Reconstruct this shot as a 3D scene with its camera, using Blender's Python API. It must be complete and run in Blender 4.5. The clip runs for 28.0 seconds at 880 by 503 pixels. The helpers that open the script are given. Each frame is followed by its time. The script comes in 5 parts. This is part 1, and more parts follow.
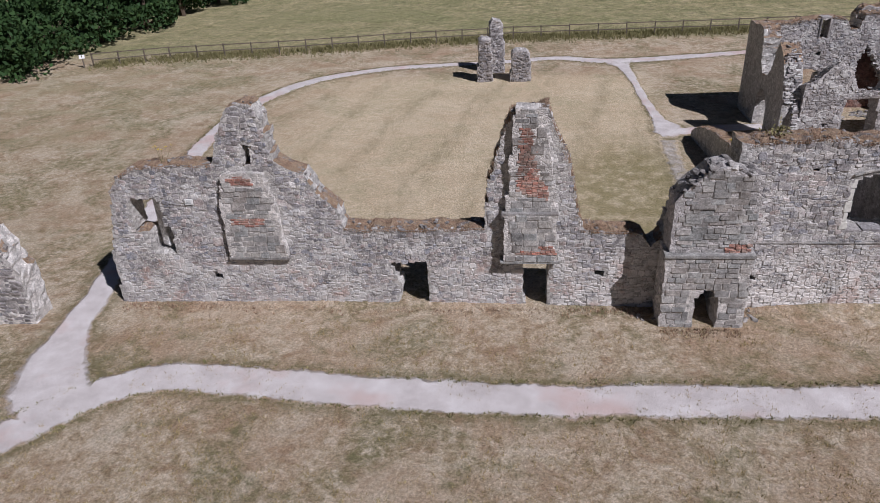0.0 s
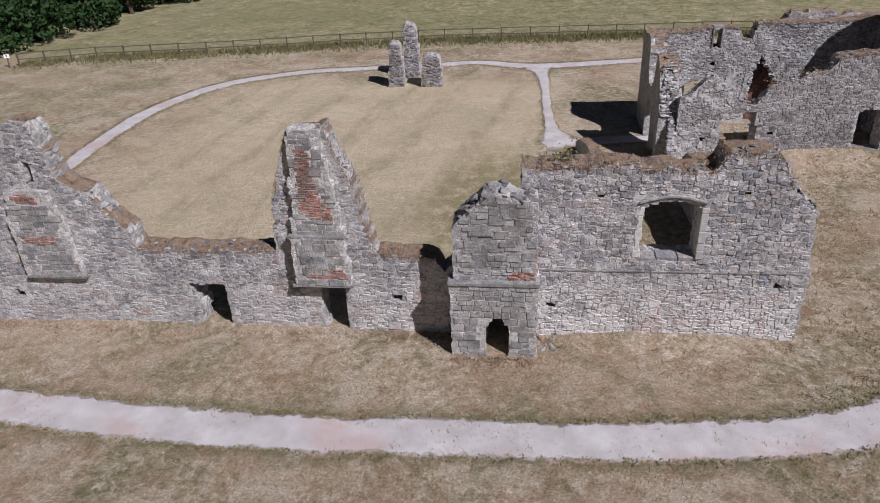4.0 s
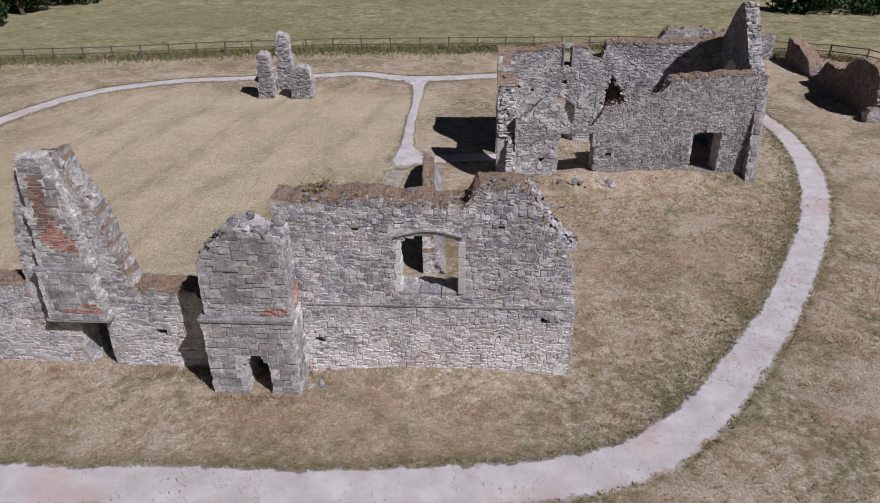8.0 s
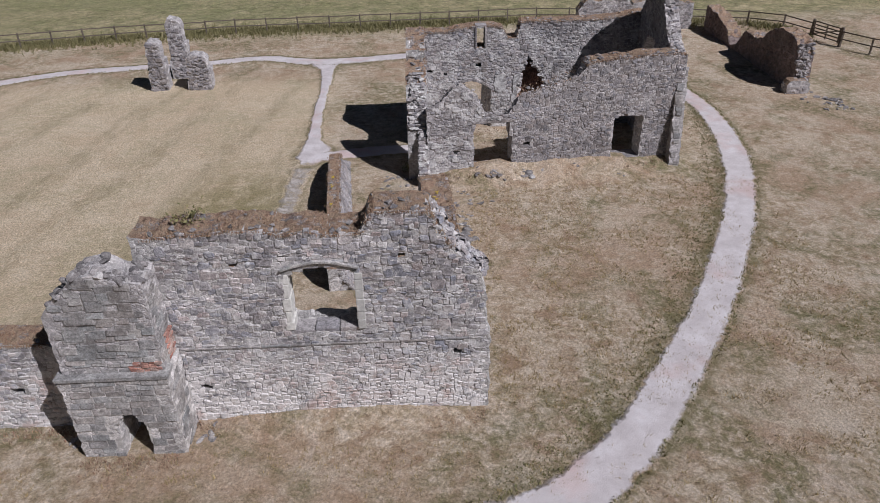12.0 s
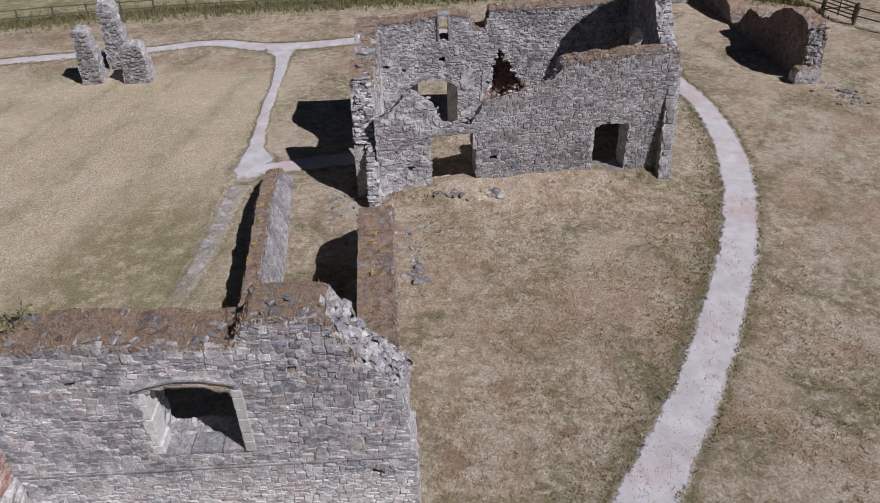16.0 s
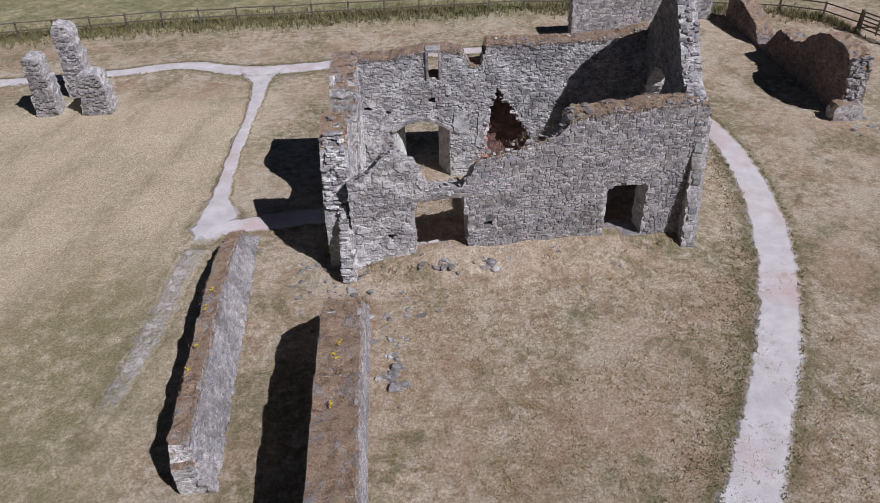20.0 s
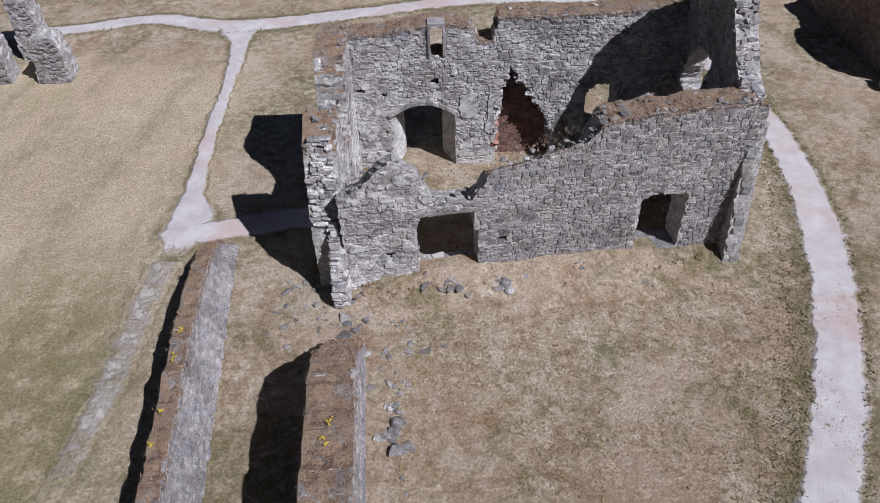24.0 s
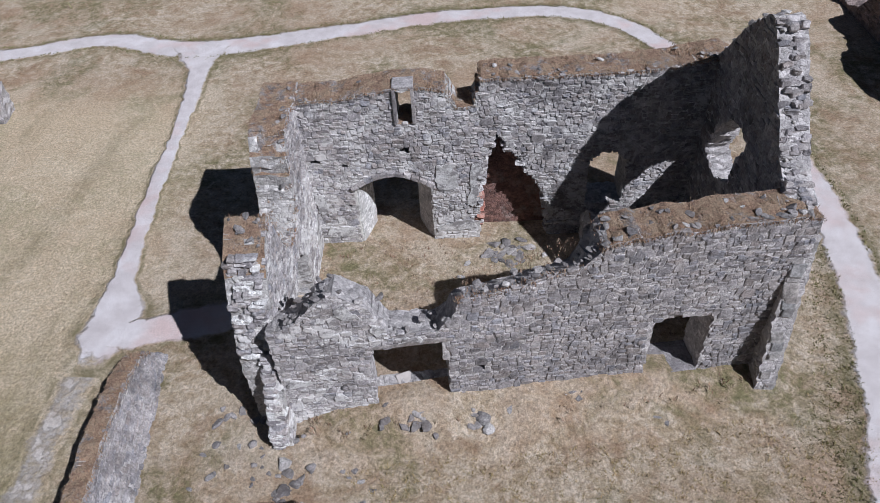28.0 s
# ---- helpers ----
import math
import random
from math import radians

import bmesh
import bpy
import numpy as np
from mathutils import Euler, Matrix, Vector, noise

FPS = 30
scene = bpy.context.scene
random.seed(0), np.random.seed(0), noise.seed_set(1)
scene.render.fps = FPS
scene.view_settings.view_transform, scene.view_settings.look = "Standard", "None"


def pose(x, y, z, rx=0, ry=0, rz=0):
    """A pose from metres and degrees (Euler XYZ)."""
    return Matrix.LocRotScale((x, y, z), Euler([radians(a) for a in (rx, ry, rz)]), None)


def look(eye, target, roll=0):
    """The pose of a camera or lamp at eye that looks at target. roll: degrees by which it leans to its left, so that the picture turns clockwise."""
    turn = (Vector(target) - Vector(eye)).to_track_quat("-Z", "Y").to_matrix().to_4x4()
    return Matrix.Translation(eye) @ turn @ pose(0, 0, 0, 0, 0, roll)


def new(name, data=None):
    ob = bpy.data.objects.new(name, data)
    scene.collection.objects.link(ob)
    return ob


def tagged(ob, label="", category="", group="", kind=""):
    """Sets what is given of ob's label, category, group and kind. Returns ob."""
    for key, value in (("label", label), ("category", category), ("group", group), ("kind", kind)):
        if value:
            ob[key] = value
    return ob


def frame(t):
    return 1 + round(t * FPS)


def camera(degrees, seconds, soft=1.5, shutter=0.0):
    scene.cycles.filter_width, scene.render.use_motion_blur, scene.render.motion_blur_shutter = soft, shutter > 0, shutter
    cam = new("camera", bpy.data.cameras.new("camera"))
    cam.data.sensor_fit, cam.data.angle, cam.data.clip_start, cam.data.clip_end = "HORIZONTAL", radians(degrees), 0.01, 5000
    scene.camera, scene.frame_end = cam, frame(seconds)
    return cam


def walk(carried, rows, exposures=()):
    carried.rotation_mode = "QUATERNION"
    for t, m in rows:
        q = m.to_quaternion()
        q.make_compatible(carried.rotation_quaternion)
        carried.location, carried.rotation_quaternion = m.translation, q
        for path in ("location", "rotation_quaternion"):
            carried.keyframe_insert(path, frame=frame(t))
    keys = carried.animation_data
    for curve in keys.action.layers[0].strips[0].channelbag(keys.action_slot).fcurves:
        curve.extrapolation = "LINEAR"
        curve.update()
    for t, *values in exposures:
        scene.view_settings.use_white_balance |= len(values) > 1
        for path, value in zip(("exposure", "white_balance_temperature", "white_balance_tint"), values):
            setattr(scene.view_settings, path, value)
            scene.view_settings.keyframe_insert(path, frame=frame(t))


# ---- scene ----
cam = camera(63.46, 28.0, 0.75)
# seconds, x, y, z, turn about x, y, z in degrees
ROWS = [
    (0, 0.535, 1.729, 13.204, 61.43, 2.53, 5.70),
    (0.5, 1.416, 1.706, 13.222, 61.33, 2.32, 5.74),
    (1, 2.171, 1.756, 13.252, 61.08, 2.19, 5.96),
    (1.5, 3.061, 1.994, 13.250, 61.00, 2.30, 6.14),
    (2, 3.841, 2.256, 13.283, 60.92, 2.30, 6.23),
    (2.5, 4.675, 2.572, 13.306, 60.99, 2.29, 6.31),
    (3, 5.594, 2.884, 13.356, 60.97, 2.33, 6.47),
    (3.5, 6.386, 3.195, 13.361, 61.00, 2.31, 6.52),
    (5.5, 10.045, 4.446, 13.523, 61.09, 2.37, 7.74),
    (6, 10.893, 4.716, 13.598, 61.14, 2.44, 7.59),
    (6.5, 11.625, 4.901, 13.636, 61.20, 2.12, 6.87),
    (7, 12.295, 5.050, 13.651, 61.22, 1.39, 5.22),
    (7.5, 12.643, 5.136, 13.609, 61.20, 1.05, 4.37),
    (8, 12.829, 5.230, 13.586, 61.15, 0.64, 3.93),
    (8.5, 12.793, 5.410, 13.622, 60.99, 0.38, 3.67),
    (9, 12.707, 5.689, 13.587, 60.86, 0.59, 3.06),
    (9.5, 12.703, 6.089, 13.576, 60.78, 1.03, 1.90),
    (10, 12.825, 6.561, 13.572, 60.95, 0.85, -0.50),
    (10.5, 12.976, 6.831, 13.662, 60.86, 0.77, -1.45),
    (11, 13.169, 7.122, 13.693, 60.41, 0.90, -2.09),
    (11.5, 13.480, 7.485, 13.722, 59.50, 0.93, -2.17),
    (13.5, 14.538, 9.963, 13.704, 56.75, 1.26, -0.97),
    (14, 14.804, 10.656, 13.711, 56.35, 1.53, -1.59),
    (14.5, 15.006, 11.150, 13.759, 56.04, 1.54, -2.04),
    (15, 15.273, 11.705, 13.772, 55.75, 1.47, -2.17),
    (15.5, 15.519, 12.321, 13.801, 55.55, 1.42, -2.20),
    (16, 15.730, 12.847, 13.838, 55.38, 1.39, -2.20),
    (16.5, 16.000, 13.408, 13.773, 55.34, 1.28, -1.95),
    (17, 16.167, 14.014, 13.767, 55.25, 1.16, -1.66),
    (17.5, 16.222, 14.578, 13.779, 55.18, 1.18, -1.58),
    (18, 16.342, 15.246, 13.836, 55.04, 1.18, -1.25),
    (18.5, 16.418, 15.902, 13.868, 54.96, 1.19, -1.04),
    (19, 16.475, 16.506, 13.895, 54.92, 1.34, -1.08),
    (19.5, 16.527, 17.148, 13.966, 54.89, 1.50, -1.39),
    (20, 16.602, 17.665, 14.028, 54.69, 1.51, -1.60),
    (20.5, 16.662, 18.169, 14.061, 54.22, 1.58, -1.94),
    (21, 16.791, 18.722, 14.138, 53.46, 1.56, -2.02),
    (21.5, 16.949, 19.149, 14.249, 52.55, 1.64, -1.94),
    (23.5, 16.672, 21.183, 14.362, 49.19, 1.34, -1.80),
    (24, 16.492, 21.911, 14.375, 48.38, 1.52, -1.88),
    (24.5, 16.451, 22.591, 14.344, 48.02, 1.65, -1.56),
    (25, 16.469, 23.459, 14.378, 47.54, 1.86, -1.28),
    (25.5, 16.657, 24.284, 14.427, 47.18, 2.20, -1.06),
    (26, 16.932, 25.001, 14.456, 46.97, 2.39, -0.80),
    (26.5, 17.205, 25.731, 14.456, 46.84, 2.47, -0.73),
    (27, 17.425, 26.304, 14.485, 46.39, 2.55, -0.88),
    (27.5, 17.688, 26.801, 14.437, 46.17, 2.57, -0.84),
    (28, 17.946, 27.317, 14.479, 45.67, 2.54, -0.78),
]
walk(cam, [(t, pose(x, y, z, rx, ry, rz)) for t, x, y, z, rx, ry, rz in ROWS], [(0.0, -0.23, 5750, 18), (10.0, -0.29, 5740, 18), (16.0, -0.27, 5670, 17), (20.0, -0.15, 5640, 17), (25.0, -0.07, 5550, 16), (28.0, -0.02, 5490, 15)])

# ---- light ----
TO_SUN = Vector((0.72, -0.60, 1.0)).normalized()
world = bpy.data.worlds.new("sky")
scene.world = world
world.use_nodes = True
sky = world.node_tree.nodes.new("ShaderNodeTexSky")
sky.sky_type, sky.sun_disc = "NISHITA", False
sky.sun_elevation = math.asin(TO_SUN.z)
sky.sun_rotation = math.atan2(TO_SUN.x, TO_SUN.y)
sky.air_density, sky.dust_density, sky.ozone_density = 1.0, 0.8, 3.0
world.node_tree.links.new(sky.outputs[0], world.node_tree.nodes["Background"].inputs[0])
world.node_tree.nodes["Background"].inputs[1].default_value = 0.014
sun = new("sun", bpy.data.lights.new("sun", "SUN"))
sun.data.energy, sun.data.angle, sun.data.color = 4.95, radians(0.53), (1.0, 0.95, 0.875)
sun.matrix_world = look(TO_SUN * 60, (0, 0, 0))


# ---- materials ----
class Mat:
    """A node material built up line by line."""

    def __init__(self, name, rough=0.95):
        self.m = bpy.data.materials.new(name)
        self.m.use_nodes = True
        self.t = self.m.node_tree
        self.b = self.t.nodes["Principled BSDF"]
        self.b.inputs["Roughness"].default_value = rough
        self.b.inputs["Specular IOR Level"].default_value = 0.25
        self.pos = self.t.nodes.new("ShaderNodeNewGeometry").outputs["Position"]

    def node(self, kind, **kw):
        n = self.t.nodes.new(kind)
        for k, v in kw.items():
            n.inputs[k].default_value = v
        return n

    def link(self, a, b):
        self.t.links.new(a, b)

    def noise(self, scale, detail=4.0, rough=0.55, stretch=None, distortion=0.0):
        n = self.node("ShaderNodeTexNoise", Scale=scale, Detail=detail, Roughness=rough, Distortion=distortion)
        self.link(self.moved(stretch) if stretch else self.pos, n.inputs["Vector"])
        return n.outputs["Fac"]

    def moved(self, stretch, turn=0.0):
        n = self.t.nodes.new("ShaderNodeMapping")
        n.inputs["Scale"].default_value = stretch
        n.inputs["Rotation"].default_value = (0, 0, turn)
        self.link(self.pos, n.inputs["Vector"])
        return n.outputs[0]

    def cells(self, scale, stretch=None, feature="F1", out="Distance", smooth=None):
        n = self.node("ShaderNodeTexVoronoi", Scale=scale)
        n.feature = feature
        self.link(self.moved(stretch) if stretch else self.pos, n.inputs["Vector"])
        return n.outputs[out]

    def ramp(self, fac, stops):
        n = self.t.nodes.new("ShaderNodeValToRGB")
        els = n.color_ramp.elements
        while len(els) < len(stops):
            els.new(0.5)
        for e, (p, c) in zip(els, stops):
            e.position = p
            e.color = (c, c, c, 1) if isinstance(c, (int, float)) else (*c, 1)
        self.link(fac, n.inputs[0])
        return n.outputs[0]

    def mix(self, fac, a, b, mode="MIX"):
        n = self.t.nodes.new("ShaderNodeMix")
        n.data_type, n.blend_type = "RGBA", mode
        for sock, v in ((n.inputs[0], fac), (n.inputs[6], a), (n.inputs[7], b)):
            if isinstance(v, (int, float)):
                sock.default_value = v if sock.type == "VALUE" else (v, v, v, 1)
            elif isinstance(v, tuple):
                sock.default_value = (*v, 1)
            else:
                self.link(v, sock)
        return n.outputs[2]

    def math(self, op, a, b=0.0, clamp=False):
        n = self.t.nodes.new("ShaderNodeMath")
        n.operation, n.use_clamp = op, clamp
        for sock, v in zip(n.inputs, (a, b)):
            if isinstance(v, (int, float)):
                sock.default_value = v
            else:
                self.link(v, sock)
        return n.outputs[0]

    def axis(self, i):
        n = self.t.nodes.new("ShaderNodeSeparateXYZ")
        self.link(self.pos, n.inputs[0])
        return n.outputs[i]

    def attribute(self, name):
        n = self.t.nodes.new("ShaderNodeAttribute")
        n.attribute_name = name
        return n.outputs["Fac"]

    def random(self):
        a = self.t.nodes.new("ShaderNodeObjectInfo").outputs["Random"]
        b = self.t.nodes.new("ShaderNodeNewGeometry").outputs["Random Per Island"]
        return self.math("FRACT", self.math("ADD", a, b))

    def done(self, colour, bump=None, strength=0.5, distance=0.03):
        if isinstance(colour, tuple):
            self.b.inputs["Base Color"].default_value = (*colour, 1)
        else:
            self.link(colour, self.b.inputs["Base Color"])
        if bump is not None:
            n = self.node("ShaderNodeBump", Strength=strength, Distance=distance)
            self.link(bump, n.inputs["Height"])
            self.link(n.outputs[0], self.b.inputs["Normal"])
        return self.m


def stone_material(name, tones, wash=0.0, lichen=0.35, rough_bump=0.6, lime=0.0):
    """Weathered stone whose pieces differ, with grain, stains, pale lichen and remains of limewash."""
    m = Mat(name)
    r = m.random()
    n = len(tones)
    c = m.ramp(r, [(i / (n - 1), t) for i, t in enumerate(tones)])
    grain = m.noise(22, 6, 0.75)
    c = m.mix(0.8, c, m.ramp(grain, [(0.32, 0.42), (0.5, 1.0), (0.68, 1.65)]), "MULTIPLY")
    mott = m.noise(4.0, 6, 0.75)
    c = m.mix(0.85, c, m.ramp(mott, [(0.34, 0.52), (0.5, 1.0), (0.66, 1.45)]), "MULTIPLY")
    c = m.mix(0.8, c, m.ramp(m.noise(0.55, 6, 0.7), [(0.36, 0.66), (0.5, 1.0), (0.64, 1.28)]), "MULTIPLY")
    stain = m.noise(0.9, 6, 0.68)
    c = m.mix(m.ramp(stain, [(0.50, 0.0), (0.68, 0.55)]), c, (0.135, 0.11, 0.095))
    spots = m.noise(6.5, 6, 0.8)
    c = m.mix(m.ramp(spots, [(0.58, 0.0), (0.66, lichen)]), c, (0.62, 0.60, 0.56))
    if lime:
        # limewash left in blotches, mostly low down
        crust = m.math("ADD", m.noise(1.3, 7, 0.78, (1.0, 1.0, 1.3), 0.5), m.math("MULTIPLY", m.math("SUBTRACT", 2.3, m.axis(2)), 0.016))
        c = m.mix(m.ramp(crust, [(0.48, 0.0), (0.565, lime)]), c, (0.76, 0.74, 0.71))
    if wash:
        low = m.math("SUBTRACT", 2.3, m.axis(2))
        blot = m.noise(1.6, 7, 0.75, (1.0, 1.0, 2.0))
        side = m.ramp(m.math("MULTIPLY", m.math("ADD", m.axis(0), 50), 0.01), [(0.50, 0.12), (0.575, 1.0)])
        f = m.math("MULTIPLY", m.math("MULTIPLY", low, side), m.math("SUBTRACT", blot, 0.41), True)
        c = m.mix(m.math("MULTIPLY", f, wash * 13.0, True), c, (0.78, 0.74, 0.71))
        rust = m.math("MULTIPLY", m.ramp(low, [(0.3, 0.0), (0.9, 0.8)]), m.ramp(m.noise(1.1, 6, 0.7), [(0.52, 0.0), (0.62, 0.75)]))
        c = m.mix(rust, c, (0.46, 0.315, 0.26))
    h = m.math("ADD", m.math("MULTIPLY", grain, 0.5), m.noise(60, 4, 0.7))
    return m.done(c, h, rough_bump, 0.025)


def rubble_material(name, base, dark, lime=0.35):
    """Rough wall core: rubble in mortar, weathered."""
    m = Mat(name)
    edge = m.cells(9.5, (1.0, 1.0, 1.25), "DISTANCE_TO_EDGE")
    tone = m.cells(9.5, (1.0, 1.0, 1.25), "F1", "Color")
    c = m.mix(0.6, base, m.ramp(tone, [(0.1, dark), (0.5, base), (0.9, tuple(min(1, v * 1.5) for v in base))]))
    c = m.mix(m.math("MULTIPLY", m.ramp(edge, [(0.0, 0.25), (0.10, 0.0)]), m.ramp(m.noise(3.0, 5, 0.7), [(0.4, 0.0), (0.6, 0.8)])), c, tuple(v * 0.7 for v in dark))
    grain = m.noise(16, 7, 0.8)
    c = m.mix(0.85, c, m.ramp(grain, [(0.3, 0.42), (0.5, 1.0), (0.72, 1.55)]), "MULTIPLY")
    c = m.mix(0.8, c, m.ramp(m.noise(2.6, 6, 0.75), [(0.34, 0.6), (0.5, 1.0), (0.66, 1.4)]), "MULTIPLY")
    c = m.mix(m.ramp(m.noise(1.5, 6, 0.72), [(0.52, 0.0), (0.66, lime)]), c, (0.56, 0.53, 0.49))
    h = m.math("ADD", m.ramp(edge, [(0.0, 0.0), (0.16, 0.45)]), m.math("MULTIPLY", grain, 1.1))
    return m.done(c, h, 0.8, 0.04)


def plain_material(name, colour, scale=12.0, low=0.7, high=1.3, rough=0.9, bump=0.3):
    m = Mat(name, rough)
    g = m.noise(scale, 5, 0.65)
    c = m.mix(1.0, colour, m.ramp(g, [(0.3, low), (0.7, high)]), "MULTIPLY")
    return m.done(c, g, bump, 0.02)


WARM = [(0.288, 0.268, 0.269), (0.478, 0.451, 0.442), (0.223, 0.217, 0.227), (0.555, 0.532, 0.514), (0.4, 0.337, 0.317), (0.411, 0.389, 0.389), (0.257, 0.264, 0.299), (0.345, 0.32, 0.31)]
HALL = [(0.21, 0.196, 0.198), (0.36, 0.335, 0.33), (0.28, 0.262, 0.265), (0.40, 0.375, 0.365), (0.33, 0.30, 0.285), (0.25, 0.245, 0.26), (0.39, 0.36, 0.345), (0.30, 0.265, 0.25)]
stone_grey = stone_material("weathered_rubble_stone", WARM, wash=0.5, lichen=0.5, rough_bump=0.9, lime=0.55)
stone_limed = stone_material("limewashed_rubble_stone", HALL, lichen=0.35, lime=0.65)
stone_hall = stone_material("hall_rubble_stone", HALL, lichen=0.4, rough_bump=0.9)
stone_ashlar = stone_material("squared_sandstone", [(0.31, 0.295, 0.28), (0.40, 0.38, 0.355), (0.27, 0.265, 0.26), (0.36, 0.33, 0.305), (0.30, 0.305, 0.30), (0.43, 0.41, 0.385)], lichen=0.3, rough_bump=0.6)
stone_red = stone_material("reddish_rubble_stone", [(0.15, 0.12, 0.115), (0.24, 0.18, 0.165), (0.18, 0.15, 0.15), (0.30, 0.235, 0.215), (0.22, 0.155, 0.135)], lichen=0.25)
mortar_red = rubble_material("reddish_wall_core", (0.22, 0.175, 0.16), (0.12, 0.095, 0.09), 0.15)
stone_loose = stone_material("fallen_stone", [(0.15, 0.14, 0.14), (0.27, 0.25, 0.24), (0.19, 0.18, 0.175), (0.33, 0.305, 0.29), (0.46, 0.44, 0.42)], lichen=0.3)
mortar_pale = rubble_material("pale_wall_core", (0.56, 0.53, 0.505), (0.34, 0.32, 0.30), 0.6)
mortar_mid = rubble_material("limed_wall_core", (0.48, 0.46, 0.44), (0.27, 0.255, 0.24), 0.7)
mortar_dark = rubble_material("grey_wall_core", (0.45, 0.425, 0.415), (0.26, 0.245, 0.24), 0.5)
# pale dressed stone, brightened further for sun on left reveals; jamb_grey is duller
dressed = plain_material("dressed_stone_lit", (0.62, 0.605, 0.56), 9.0, 0.75, 1.2)
jamb_grey = plain_material("grey_moulded_stone", (0.47, 0.46, 0.43), 9.0, 0.75, 1.2)
flagstone = plain_material("pale_flagstone", (0.45, 0.41, 0.38), 6.0, 0.8, 1.15)
brick_red = stone_material("old_red_brick", [(0.42, 0.185, 0.14), (0.44, 0.26, 0.205), (0.35, 0.17, 0.135), (0.40, 0.31, 0.265), (0.38, 0.23, 0.185)], lichen=0.55)
dark_brick = rubble_material("dark_red_brown_brick", (0.20, 0.115, 0.095), (0.09, 0.06, 0.055))


def plaster_material():
    """Lime plaster, flaked away in patches to the grey stone."""
    m = Mat("old_white_plaster")
    c = m.ramp(m.noise(3.5, 6, 0.75), [(0.35, (0.40, 0.385, 0.37)), (0.5, (0.60, 0.585, 0.565)), (0.65, (0.72, 0.71, 0.69))])
    c = m.mix(m.ramp(m.noise(2.4, 7, 0.8, (1.0, 1.0, 1.4)), [(0.49, 0.0), (0.55, 0.92)]), c, (0.26, 0.245, 0.24))
    g = m.noise(18, 6, 0.75)
    c = m.mix(0.7, c, m.ramp(g, [(0.3, 0.6), (0.7, 1.3)]), "MULTIPLY")
    return m.done(c, g, 0.8, 0.03)


plaster = plaster_material()
# worn limewash, and the pale colour that stands for sun on the splayed jambs
plaster_worn_lit = rubble_material("limewash_and_lit_stone", (0.66, 0.65, 0.63), (0.45, 0.43, 0.41), 0.8)
wood_grey = plain_material("weathered_fence_wood", (0.15, 0.125, 0.10), 14.0)
white_paint = plain_material("white_sign_paint", (0.8, 0.8, 0.78), 8.0, 0.95, 1.03, 0.6, 0.05)
mark_grey = plain_material("sign_print_grey", (0.25, 0.27, 0.30), 8.0, 0.95, 1.05, 0.6, 0.0)


def turf_material():
    """Dry reddish moss and turf on the wall heads, with stones showing through."""
    m = Mat("dry_turf")
    c = m.ramp(m.noise(3.6, 6, 0.72), [(0.30, (0.183, 0.14, 0.104)), (0.42, (0.305, 0.201, 0.14)), (0.52, (0.403, 0.287, 0.195)), (0.60, (0.366, 0.275, 0.189)), (0.70, (0.268, 0.201, 0.146))])
    grey = m.ramp(m.cells(7.0, None, "F1", "Color"), [(0.1, (0.16, 0.155, 0.16)), (0.5, (0.30, 0.285, 0.28)), (0.9, (0.44, 0.42, 0.41))])
    c = m.mix(m.ramp(m.noise(2.1, 6, 0.75), [(0.53, 0.0), (0.61, 0.85)]), c, grey)
    g = m.noise(26, 6, 0.8)
    c = m.mix(0.9, c, m.ramp(g, [(0.34, 0.4), (0.5, 1.0), (0.66, 1.6)]), "MULTIPLY")
    return m.done(c, g, 1.0, 0.08)


def blade_material(name, tones):
    m = Mat(name, 0.8)
    r = m.random()
    n = len(tones)
    c = m.ramp(r, [(i / (n - 1), t) for i, t in enumerate(tones)])
    return m.done(m.mix(0.5, c, m.ramp(m.noise(2.0, 3), [(0.3, 0.7), (0.7, 1.25)]), "MULTIPLY"))


turf = turf_material()
straw = blade_material("dry_grass_blades", [(0.34, 0.25, 0.12), (0.44, 0.33, 0.17), (0.26, 0.20, 0.09), (0.36, 0.30, 0.14)])
rust_grass = blade_material("rusty_wall_grass", [(0.26, 0.15, 0.10), (0.33, 0.215, 0.145), (0.20, 0.13, 0.09), (0.46, 0.35, 0.225), (0.30, 0.245, 0.19), (0.42, 0.25, 0.14)])
green_grass = blade_material("green_verge_grass", [(0.13, 0.135, 0.055), (0.24, 0.215, 0.10), (0.18, 0.17, 0.07), (0.32, 0.27, 0.14)])
leaf_green = blade_material("tree_leaves", [(0.018, 0.042, 0.012), (0.035, 0.075, 0.02), (0.025, 0.055, 0.018), (0.05, 0.09, 0.025)])
yellow_flower = plain_material("ragwort_yellow", (0.62, 0.46, 0.04), 20.0, 0.85, 1.15)
bark = plain_material("tree_bark", (0.10, 0.075, 0.055), 9.0)


